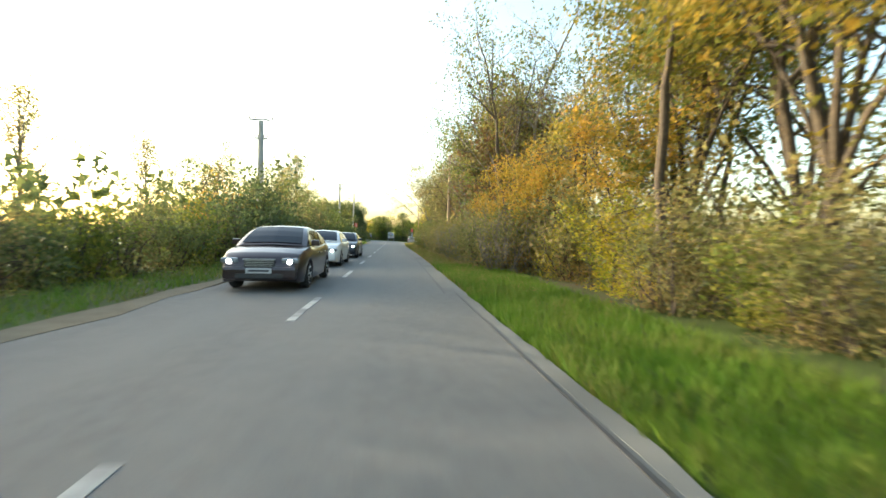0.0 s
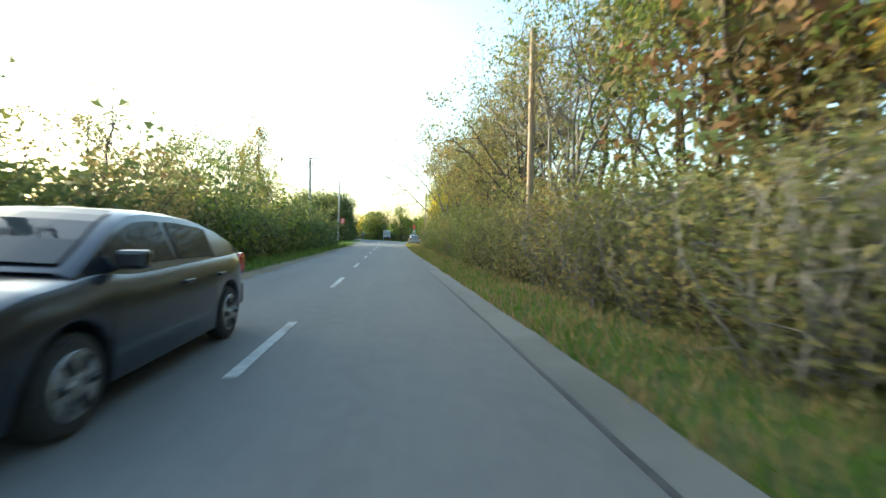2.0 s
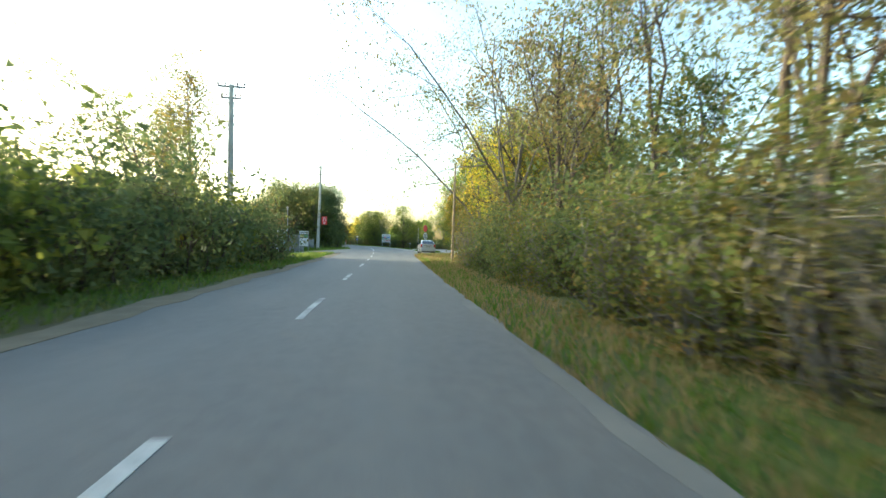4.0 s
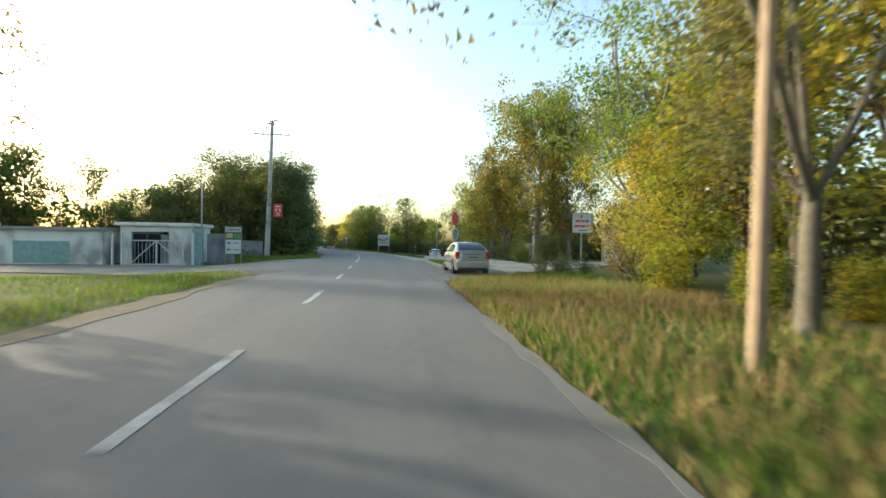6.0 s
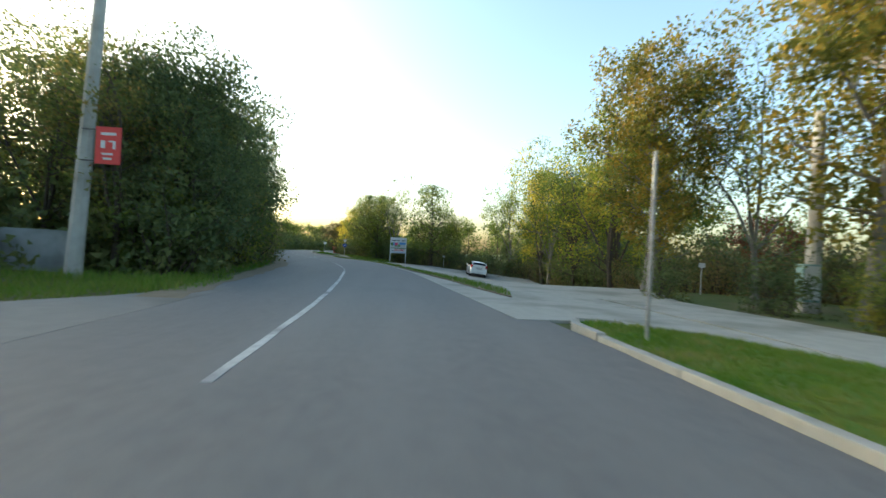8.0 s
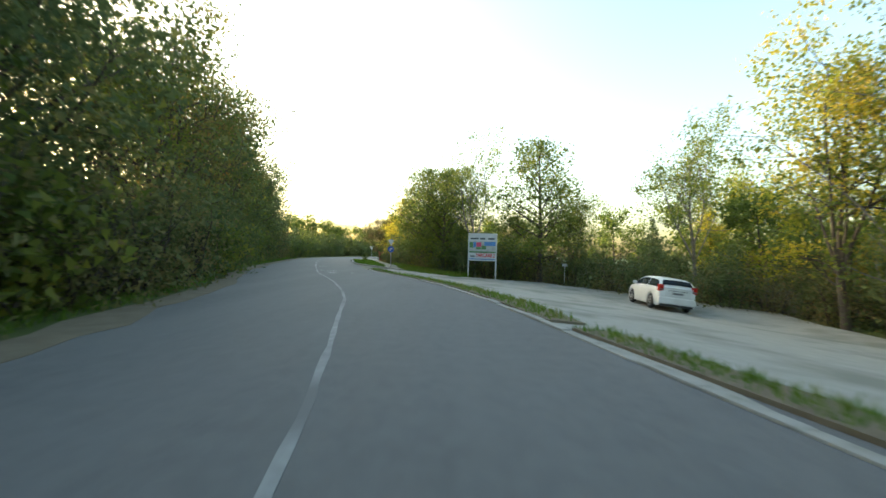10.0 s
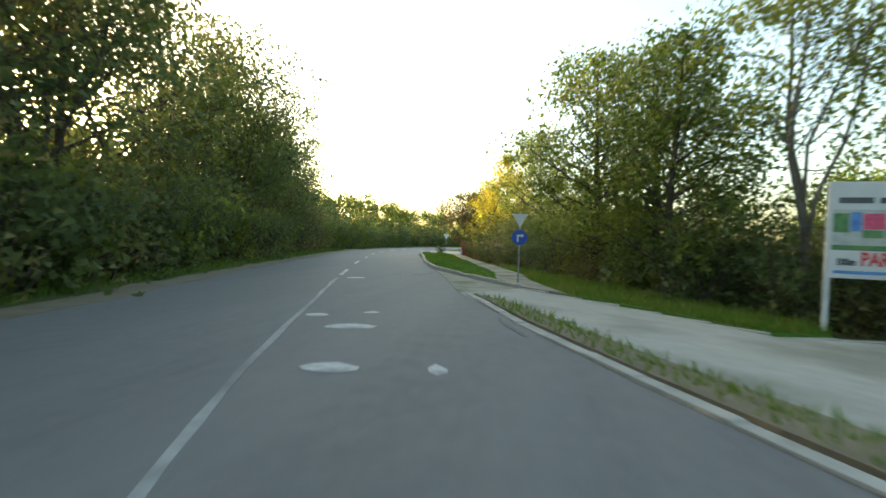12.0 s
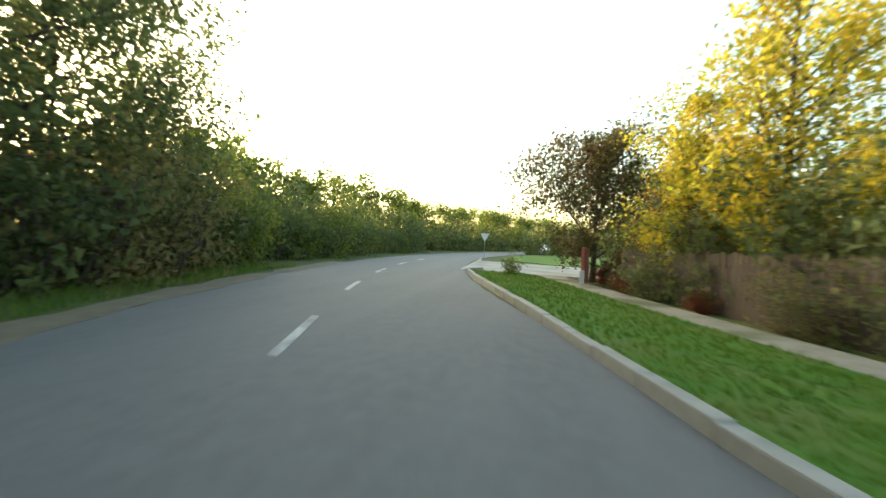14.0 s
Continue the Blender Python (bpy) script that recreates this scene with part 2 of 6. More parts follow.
def ribbon(name, y0, y1, step, fl, fr, z, mat, cols=2, thick=0.06, ragged=0.0, seed=0):
    """Strip of paving between two plan curves, with its edges turned down."""
    verts, faces = [], []
    n = int(round((y1 - y0) / step))
    for i in range(n + 1):
        y = y0 + (y1 - y0) * i / n
        a, b = fl(y), fr(y)
        if ragged:
            a += ragged * noise.noise((y * 0.9, seed, 0.3)) + ragged * 0.6 * noise.noise((y * 3.1, seed, 1.3))
            b += ragged * noise.noise((y * 0.9, seed, 5.3)) + ragged * 0.6 * noise.noise((y * 3.1, seed, 7.3))
        row = [(a, y, z - thick)] + [(a + (b - a) * k / cols, y, z) for k in range(cols + 1)] + [(b, y, z - thick)]
        verts += row
    w = cols + 3
    for i in range(n):
        for k in range(w - 1):
            faces.append((i * w + k, i * w + k + 1, (i + 1) * w + k + 1, (i + 1) * w + k))
    return mesh_object(name, verts, faces, mat)


def slab(name, outline, z, mat, thick=0.08):
    """Flat paved area over an outline."""
    bm = bmesh.new()
    vs = [bm.verts.new((x, y, z)) for x, y in outline]
    f = bm.faces.new(vs)
    if f.normal.z < 0:
        f.normal_flip()
    bm.normal_update()
    ex = bmesh.ops.extrude_face_region(bm, geom=[f])
    for v in ex["geom"]:
        if isinstance(v, bmesh.types.BMVert):
            v.co.z -= thick
    ys = [y for _, y in outline]
    if name == "yard_apron" or max(ys) > 116 and min(ys) < 159:
        xs = [x for x, _ in outline]
        for c in range(int(min(ys)) // 2 * 2, int(max(ys)) + 1, 2):
            bmesh.ops.bisect_plane(bm, geom=bm.verts[:] + bm.edges[:] + bm.faces[:], plane_co=(0, c + 0.013, 0), plane_no=(0, 1, 0))
        for c in range(int(min(xs)) - 1, int(max(xs)) + 1):
            bmesh.ops.bisect_plane(bm, geom=bm.verts[:] + bm.edges[:] + bm.faces[:], plane_co=(c + 0.017, 0, 0), plane_no=(1, 0, 0))
        for v in bm.verts:
            v.co.z += fall(v.co.x, v.co.y) + yard_drop(v.co.x, v.co.y)
    bmesh.ops.recalc_face_normals(bm, faces=bm.faces)
    return part(name, bm, mat)


# ground: one sheet to the horizon
def ground_height(x, y):
    c = road_x(min(max(y, -60), 320))
    d = x - c
    flat = 6.0 if y < 86 else 24.0
    if -flat < d < flat:
        g = fall(x, y)
        return -0.05 + g - (0.1 if g < -0.02 else 0) + yard_drop(x, y)
    t = min((abs(d) - flat) / 6.0, 1.0)
    return -0.05 + t * 0.25 * noise.noise((x * 0.12, y * 0.12, 0)) + yard_drop(x, y)


gx = sorted({-3000, -1500, -700, -350, -180, 180, 350, 700, 1500, 3000, *range(-100, 101, 8), *range(-44, 33, 3)})
gy = sorted({-3000, -1500, -600, -250, 700, 1500, 3000, *range(-120, 481, 12), *range(-24, 240, 4)})
gv = [(x, y, ground_height(x, y) if abs(x) < 200 and -200 < y < 500 else -0.05) for y in gy for x in gx]
gf = [(j * len(gx) + i, j * len(gx) + i + 1, (j + 1) * len(gx) + i + 1, (j + 1) * len(gx) + i)
      for j in range(len(gy) - 1) for i in range(len(gx) - 1)]
ground = tagged(mesh_object("ground", gv, gf, GROUND), "grassy soil with dry patches beside the road", "ground", kind="structure")
road = ribbon("road", -60, 320, 1.0, lambda y: road_x(y) - left_off(y), lambda y: road_x(y) + right_off(y), 0.0, ASPHALT, cols=6, ragged=0.12)
tagged(road, "grey worn asphalt two-lane road with ragged edges", "road", kind="structure")

# ---- trees and bushes ----
def tube_rows(segs, verts, faces):
    """Tapered branch pieces added to a vertex list."""
    for p0, p1, r0, r1, k in segs:
        d = (p1 - p0)
        if d.length < 1e-4:
            continue
        q = d.to_track_quat("Z", "Y")
        base = len(verts)
        pointed = r1 < 0.0045
        for p, r in ((p0, r0),) if pointed else ((p0, r0), (p1, r1)):
            for j in range(k):
                a = 2 * math.pi * j / k
                verts.append(p + q @ Vector((math.cos(a) * r, math.sin(a) * r, 0)))
        if pointed:
            verts.append(p1)
            faces += [(base + j, base + (j + 1) % k, base + k) for j in range(k)]
            continue
        for j in range(k):
            faces.append((base + j, base + (j + 1) % k, base + k + (j + 1) % k, base + k + j))


def leaves_mesh(name, centres, spreads, count, size, rng, mat, droop=0.0):
    """Many small pointed leaves round the twig ends."""
    count, size = int(count * 1.7), size * 0.8
    weight = np.array(spreads) ** 2.2
    idx = rng.choice(len(centres), count, p=weight / weight.sum())
    c = np.array(centres)[idx]
    s = np.array(spreads)[idx][:, None]
    g = rng.normal(0, 1, (count, 3))
    g *= (np.minimum(np.linalg.norm(g, axis=1), 1.9) / np.linalg.norm(g, axis=1))[:, None]
    pos = c + g * s * np.array([1, 1, 0.75])
    pos[:, 2] = np.maximum(pos[:, 2], 0.03)
    d = rng.normal(0, 1, (count, 3))
    d[:, 2] -= droop
    d /= np.linalg.norm(d, axis=1)[:, None]
    e = np.cross(d, rng.normal(0, 1, (count, 3)))
    e /= np.linalg.norm(e, axis=1)[:, None]
    L = size * rng.uniform(0.55, 1.4, count)[:, None]
    v = np.stack([pos - d * L * 0.45 - e * L * 0.36, pos - d * L * 0.35 + e * L * 0.38, pos + d * L * 0.65], 1).reshape(-1, 3)
    me = bpy.data.meshes.new(name)
    me.vertices.add(count * 3)
    me.vertices.foreach_set("co", v.ravel().astype(np.float32))
    me.loops.add(count * 3)
    me.loops.foreach_set("vertex_index", np.arange(count * 3, dtype=np.int32))
    me.polygons.add(count)
    me.polygons.foreach_set("loop_start", np.arange(0, count * 3, 3, dtype=np.int32))
    me.polygons.foreach_set("loop_total", np.full(count, 3, dtype=np.int32))
    me.update(calc_edges=True)
    me.materials.append(mat)
    return me


def grow(segs, tips, rng, p, d, length, r, depth, rise=0.06, wander=0.16, fine=True, bend=(0, 0, 0)):
    """A branch that wanders, tapers and sends out side branches; the last order ends in leafy twigs."""
    n = (1, 3, 4, 5)[depth]
    sides = (3, 3, 4, 6)[depth]
    end = 0.35 * r if depth else 0.003
    for j in range(n):
        d = (d + Vector(rng.normal(0, wander, 3)) + Vector((0, 0, rise)) + Vector(bend)).normalized()
        q = p + d * (length / n)
        ra, rb = r + (end - r) * j / n, r + (end - r) * (j + 1) / n
        if depth or fine:
            segs.append((p.copy(), q.copy(), ra, rb, sides))
        if depth and (j or depth < 3):
            for _ in range(2 if depth == 3 or rng.random() < 0.25 else 1):
                side = d.cross(Vector(rng.normal(0, 1, 3)))
                if side.length > 1e-3:
                    sd = (d * rng.uniform(0.45, 0.9) + side.normalized() * 0.85).normalized()
                    low, high = (0.36, 0.6) if depth < 3 else (0.26, 0.44) if length < 9 else (0.18, 0.32)
                    grow(segs, tips, rng, q.copy(), sd, length * rng.uniform(low, high) * (1.05 - 0.4 * j / n), max(rb * 0.62, 0.004), depth - 1, rise * 0.6, wander, fine)
        if depth == 0:
            tips.append(tuple(q))
        p = q
    if depth:
        tips.append(tuple(p))


def finish_tree(name, label, segs, ends, spreads, count, leaf, rng, bark, leaf_mat):
    verts, faces = [], []
    tube_rows(segs, verts, faces)
    root = empty(name)
    tagged(root, label, "tree")
    mesh_object("trunk", verts, faces, bark, root, smooth=True)
    cr = new("crown", leaves_mesh("crown", ends, spreads, count, leaf, rng, leaf_mat))
    cr.parent = root
    return root


def make_wood_tree(label, height, radius, clear, leaf_mat, count, leaf=0.14, seed=1, bark=None, trunk_r=0.16, leaders=3, lean=0.3, cluster=0.2, leafy=1.0,
                   limbs=None, fine=True):
    """A wood tree whose trunk forks into a few rising leaders. limbs: way, length, share of the trunk's girth and bend of each leader, where the fork is a known one."""
    rng = np.random.default_rng(seed)
    segs, tips = [], []
    p, d, r = Vector((0, 0, -0.2)), Vector((rng.normal(0, 0.12 * lean), rng.normal(0, 0.12 * lean), 1)).normalized(), trunk_r * 1.3
    n = 5
    for j in range(n):
        d = (d + Vector((rng.normal(0, 0.09 * lean), rng.normal(0, 0.09 * lean), 0))).normalized()
        q = p + d * (height * clear / n + 0.04)
        r1 = trunk_r * (1 - 0.25 * (j + 1) / n)
        segs.append((p.copy(), q.copy(), r, r1, 9))
        if j > 2 and limbs is None:
            a = rng.uniform(0, 6.28)
            grow(segs, tips, rng, q.copy(), Vector((math.cos(a), math.sin(a), 0.5)).normalized(), radius * rng.uniform(0.5, 0.9), r1 * 0.3, 2, fine=fine)
        p, r = q, r1
    if limbs is None:
        turn = rng.uniform(0, 6.28)
        limbs = [((0.12, 0.1, 1.0), height * (1 - clear), 0.75, (0, 0, 0))]
        for k in range(leaders):
            a = turn + 6.28 * k / leaders + rng.uniform(-0.5, 0.5)
            s = radius / (height * (1 - clear)) * rng.uniform(0.6, 1.25)
            limbs.append(((math.cos(a) * s, math.sin(a) * s, 1.0), height * (1 - clear) * rng.uniform(0.72, 0.98), rng.uniform(0.45, 0.7), (0, 0, 0)))
    for way, length, girth, bend in limbs:
        grow(segs, tips, rng, p - d * 0.1, Vector(way).normalized(), length, r * girth, 3, 0.05 if length < 7 else 0.03, 0.14, fine, bend)
    tips = [t for t in tips if t[2] > 0.8 and rng.random() < leafy]
    spreads = [cluster * rng.uniform(0.5, 1.4) for _ in tips]
    return finish_tree("tree", label, segs, tips, spreads, count, leaf, rng, bark or BARK, leaf_mat)


def make_tree(label, height, radius, clear, leaf_mat, count, leaf=0.185, seed=1, bark=None, form="oval", trunk_r=0.16, name="tree",
              limbs=16, cluster=0.34, bare=0.0, lean=0.3):
    """A tree: tapered trunk with limbs and twigs, and a crown of many small leaves."""
    rng = np.random.default_rng(seed)
    segs, ends, spreads = [], [], []
    pts = [Vector((0, 0, -0.15))]
    n = 9
    dx = Vector((rng.normal(0, lean * 0.1), rng.normal(0, lean * 0.1), 0))
    for i in range(n):
        dx += Vector((rng.normal(0, 0.06 * lean), rng.normal(0, 0.06 * lean), 0))
        pts.append(pts[-1] + Vector((dx.x, dx.y, 1)).normalized() * (height * 0.93 / n))
    rad = [trunk_r * (1 - 0.88 * (i / n) ** 0.85) for i in range(n + 1)]
    rad[0] *= 1.35
    for i in range(n):
        segs.append((pts[i], pts[i + 1], rad[i], rad[i + 1], 8))

    def along(t):
        i = min(int(t * n), n - 1)
        return pts[i].lerp(pts[i + 1], t * n - i), rad[i] + (rad[i + 1] - rad[i]) * (t * n - i)

    for k in range(limbs):
        u = ((k + rng.uniform(0, 0.9)) / limbs) ** (1.25 if form == "pyramid" else 1.0)
        t = clear + (0.98 - clear) * u
        base, r = along(t)
        if form == "poplar":
            reach = radius * (0.55 + 0.6 * math.sin(math.pi * min(u * 1.05, 1)) ** 0.8)
            rise = 1.9
        elif form == "pyramid":
            reach = radius * (0.75 + 0.5 * u - 1.15 * u * u) * 1.15
            rise = 0.35 + 0.9 * u
        elif form == "cone":
            reach = radius * (1.05 - 0.95 * u)
            rise = 0.25
        else:
            reach = radius * (0.4 + 0.75 * math.sin(math.pi * (0.12 + 0.83 * u)) ** 0.8)
            rise = 0.45 + 0.9 * u
        ang = k * 2.4 + rng.uniform(-0.5, 0.5)
        reach *= rng.uniform(0.7, 1.15)
        d = Vector((math.cos(ang), math.sin(ang), rise * rng.uniform(0.7, 1.3))).normalized()
        length = reach / max(math.hypot(d.x, d.y), 0.25)
        length = min(length, (height - base.z) * 1.15 + 0.4)
        p, m = base.copy(), 5
        puff = cluster * (0.55 + 0.55 * min(length / radius, 1.4))
        rr = min(r * 0.6, 0.012 * length + 0.018)
        for j in range(m):
            d = (d + Vector(rng.normal(0, 0.13, 3)) + Vector((0, 0, 0.05))).normalized()
            q = p + d * length / m
            r0, r1 = rr * (1 - j / m * 0.8), rr * (1 - (j + 1) / m * 0.8)
            segs.append((p.copy(), q.copy(), r0, r1, 4))
            for _ in range(2 if j else 1):
                sd = (d * 0.7 + Vector(rng.normal(0, 0.75, 3)) + Vector((0, 0, 0.15))).normalized()
                sl = length * rng.uniform(0.16, 0.34)
                mid = q + sd * sl * 0.5
                e = mid + (sd + Vector(rng.normal(0, 0.3, 3))).normalized() * sl * 0.5
                if bare:
                    segs.append((q.copy(), mid, r1 * 0.6 + 0.004, r1 * 0.35 + 0.004, 3))
                    segs.append((mid, e, r1 * 0.35 + 0.004, 0.004, 3))
                else:
                    segs.append((q.copy(), e, r1 * 0.6 + 0.004, 0.004, 3))
                for _ in range(2):
                    tw = e + Vector(rng.normal(0, sl * 0.33, 3))
                    if bare:
                        segs.append((mid, tw, r1 * 0.25 + 0.004, 0.003, 3))
                    if rng.random() >= bare:
                        ends.append(tuple(tw)), spreads.append(puff * rng.uniform(0.55, 1.1))
                if rng.random() >= bare:
                    ends.append(tuple(e)), spreads.append(puff * rng.uniform(0.5, 1.1))
            p = q
    for i in range(4):
        ends.append(tuple(pts[-1] + Vector((0, 0, 0.12 - 0.26 * i)))), spreads.append(0.14 + 0.06 * i)
    return finish_tree(name, label, segs, ends, spreads, count, leaf, rng, bark or BARK, leaf_mat)


def make_bush(label, height, radius, leaf_mat, count, leaf=0.17, seed=1, name="bush", stems=13, cluster=0.27, twigs=0.5, bark=None):
    """A bush: many stems from the ground, with leaves down to the soil."""
    rng = np.random.default_rng(seed)
    segs, ends, spreads = [], [], []
    for k in range(stems):
        ang = rng.uniform(0, 6.28)
        p = Vector((math.cos(ang), math.sin(ang), 0)) * radius * rng.uniform(0.05, 0.45)
        p.z = -0.1
        tgt = Vector((math.cos(ang), math.sin(ang), 0)) * radius * rng.uniform(0.1, 0.95)
        tgt.z = height * rng.uniform(0.55, 1.0) * (1 - 0.35 * (tgt.xy.length / radius) ** 2)
        m = 5
        for j in range(m):
            q = p.lerp(tgt, 1 / (m - j)) + Vector(rng.normal(0, 0.09, 3))
            segs.append((p.copy(), q.copy(), 0.03 * (1 - j / m) + 0.006, 0.03 * (1 - (j + 1) / m) + 0.005, 3))
            for _ in range(2):
                e = q + Vector(rng.normal(0, 0.4, 3)) * radius * 0.55
                e.z = max(e.z, 0.08)
                if rng.random() < twigs:
                    segs.append((q.copy(), e, 0.011, 0.003, 3))
                ends.append(tuple(e)), spreads.append(cluster * rng.uniform(0.6, 1.2))
            p = q
    verts, faces = [], []
    tube_rows(segs, verts, faces)
    root = empty(name)
    tagged(root, label, "bush")
    mesh_object("stem", verts, faces, bark or BARK, root)
    cr = new("foliage", leaves_mesh("foliage", ends, spreads, count, leaf, rng, leaf_mat))
    cr.parent = root
    return root


SPECIES = {
    "green": lambda: make_wood_tree("tall roadside tree with green leaves", 9, 2.8, 0.2, LEAF_GREEN, 4600, leaf=0.165, seed=3, leaders=4, cluster=0.3, leafy=0.65, fine=False),
    "greenb": lambda: make_wood_tree("slender tree with loose pale green crown", 9.5, 2.4, 0.22, LEAF_GREEN, 3600, leaf=0.155, seed=4, bark=BARK_PALE, trunk_r=0.14, leaders=4, cluster=0.22, leafy=0.8),
    "pointed": lambda: make_tree("pointed broad-leaved tree with a full green crown", 8, 2.3, 0.13, LEAF_GREEN, 5600, leaf=0.15, seed=31, form="pyramid", limbs=34, cluster=0.28),
    "pointyel": lambda: make_tree("pointed tree with bright yellow-green leaves", 8, 2.1, 0.13, LEAF_YELLOW, 6500, leaf=0.15, seed=32, form="pyramid", limbs=32, cluster=0.26),
    "dark": lambda: make_tree("dense dark green tree at the road edge", 9, 2.9, 0.1, LEAF_DARK, 5600, leaf=0.19, seed=5, limbs=24, cluster=0.36),
    "yellow": lambda: make_wood_tree("tree with yellowing autumn leaves", 9, 2.7, 0.2, LEAF_YELLOW, 5000, leaf=0.16, seed=6, leaders=4, cluster=0.28, leafy=0.75, fine=False),
    "orange": lambda: make_wood_tree("tree with orange autumn leaves", 7.2, 2.3, 0.22, LEAF_ORANGE, 6200, leaf=0.14, seed=7, leaders=4, cluster=0.28, trunk_r=0.14),
    "near": lambda: make_wood_tree("tall tree with green and gold leaves at the road edge", 10.5, 3.2, 0.24, LEAF_PLANE, 10500, leaf=0.14, seed=61, leaders=5, trunk_r=0.19, cluster=0.3, lean=0.8),
    "brown": lambda: make_wood_tree("tall tree with thinning brownish leaves", 9.5, 2.8, 0.26, LEAF_BROWN, 3600, leaf=0.15, seed=8, leaders=4, cluster=0.26, leafy=0.75, fine=False),
    "mixed": lambda: make_wood_tree("tall tree with green and rusty autumn leaves", 9.6, 3.0, 0.2, LEAF_MIXED, 4000, leaf=0.165, seed=33, leaders=4, cluster=0.28, leafy=0.65, fine=False),
    "bare": lambda: make_wood_tree("almost bare tree with thin grey branches", 11, 2.6, 0.28, LEAF_BROWN, 1100, leaf=0.125, seed=9, bark=BARK_GREY, leaders=3, trunk_r=0.15, leafy=0.4, cluster=0.16, lean=0.8),
    "thin": lambda: make_wood_tree("tall slender wood tree with bare trunk and thin leaves", 11.5, 2.0, 0.42, LEAF_MIXED, 1900, leaf=0.135, seed=51, leaders=2, trunk_r=0.13, leafy=0.6, cluster=0.24, lean=1.3, fine=False),
    "poplar": lambda: make_tree("narrow poplar with upright branches and sparse yellow-green leaves", 10, 1.2, 0.06, LEAF_PLANE, 3800, leaf=0.13, seed=10, bark=BARK_PALE, form="poplar", limbs=34, cluster=0.2, bare=0.25),
    "red": lambda: make_tree("tree with russet red leaves", 6, 2.2, 0.15, LEAF_RED, 4200, seed=11),
    "spread": lambda: make_wood_tree("spreading old tree with crooked limbs and yellow-green leaves", 9.5, 4.2, 0.22, LEAF_YELLOW, 6500, leaf=0.15, seed=21, trunk_r=0.2, leaders=5, cluster=0.3, lean=0.9, leafy=0.7),
    "overhang": lambda: make_wood_tree("forked old tree with bare limbs leaning over the road", 12, 4, 0.17, LEAF_BROWN, 5200, leaf=0.125, seed=29, trunk_r=0.17, leafy=0.85, cluster=0.34, lean=0.2, bark=BARK_GREY, limbs=[((-0.45, -0.1, 1.0), 12.0, 0.6, (-0.1, 0, 0)), ((-0.05, 0.15, 1.0), 10.6, 0.62, (-0.04, 0, 0)), ((0.42, -0.2, 1.0), 8.0, 0.5, (0, 0, 0)), ((-0.3, 0.3, 1.0), 11.5, 0.5, (-0.09, 0, 0)), ((-0.9, 0.25, 0.9), 2.6, 0.3, (0, 0, 0.1))]),
    "plane": lambda: make_tree("tall broad tree with green and yellow leaves", 11, 2.5, 0.2, LEAF_PLANE, 11000, leaf=0.19, seed=22, bark=BARK_PALE, trunk_r=0.2, limbs=26, cluster=0.3),
    "corner": lambda: make_wood_tree("broad roadside tree with fresh green leaves and pale limbs", 10, 4.2, 0.2, LEAF_FRESH, 10500, leaf=0.14, seed=83, bark=BARK_PALE, trunk_r=0.2, leaders=6, cluster=0.3, lean=0.5, leafy=0.8),
    "conifer": lambda: make_tree("dark pointed conifer behind the hedge", 9, 2.0, 0.08, LEAF_DARK, 6000, leaf=0.15, seed=23, form="cone", limbs=40),
    "darkred": lambda: make_tree("broad dark tree with reddish brown leaves", 6.5, 2.7, 0.06, LEAF_RUST, 9000, leaf=0.2, seed=24, limbs=24, cluster=0.34),
    "back": lambda: make_tree("tree deep in the roadside wood", 10, 2.9, 0.18, LEAF_MIXED, 2600, leaf=0.27, seed=26, limbs=14),
    "far": lambda: make_tree("far roadside tree with green crown", 6.6, 2.9, 0.03, LEAF_GREEN, 1150, leaf=0.4, seed=25, limbs=6, cluster=0.55),
    "b_green": lambda: make_bush("dense green roadside bush", 3.0, 1.7, LEAF_GREEN, 1200, leaf=0.19, seed=12),
    "b_dark": lambda: make_bush("dense dark green roadside bush", 3.2, 1.8, LEAF_DARK, 1150, leaf=0.19, seed=13),
    "b_brown": lambda: make_bush("brownish autumn bush with bare twigs", 2.8, 1.7, LEAF_BROWN, 1350, leaf=0.14, seed=14, stems=18),
    "b_yellow": lambda: make_bush("yellow-green autumn bush beside the road", 3.0, 1.6, LEAF_YELLOW, 1900, seed=15),
    "b_orange": lambda: make_bush("orange autumn bush beside the road", 2.8, 1.6, LEAF_ORANGE, 1900, seed=16),
    "b_red": lambda: make_bush("russet red autumn bush", 2.4, 1.5, LEAF_RED, 1700, seed=17),
    "e_green": lambda: make_bush("dense green bush at the wood edge", 2.8, 1.6, LEAF_GREEN, 2600, leaf=0.135, seed=41, stems=14),
    "e_brown": lambda: make_bush("brownish autumn bush at the wood edge", 2.7, 1.6, LEAF_BROWN, 2900, leaf=0.105, seed=42, stems=20),
    "e_yellow": lambda: make_bush("yellow-green autumn bush at the wood edge", 2.8, 1.5, LEAF_YELLOW, 3400, leaf=0.12, seed=43, stems=14),
    "e_dark": lambda: make_bush("dark green bush at the wood edge", 2.9, 1.6, LEAF_DARK, 2600, leaf=0.135, seed=44, stems=14),
    "brush": lambda: make_bush("tangled grey-brown brush of twigs at the wood edge", 2.9, 1.6, LEAF_BROWN, 1700, leaf=0.095, seed=71, stems=34, cluster=0.22, twigs=0.95, bark=BARK_GREY),
    "brushb": lambda: make_bush("grey-green leafy brush at the wood edge", 2.7, 1.6, LEAF_MIXED, 2300, leaf=0.105, seed=72, stems=28, cluster=0.24, twigs=0.9, bark=BARK_GREY),
    "b_far": lambda: make_bush("far bush of the roadside thicket", 3.2, 2.0, LEAF_DARK, 450, leaf=0.38, seed=18, stems=7),
}
PLANTS = {}
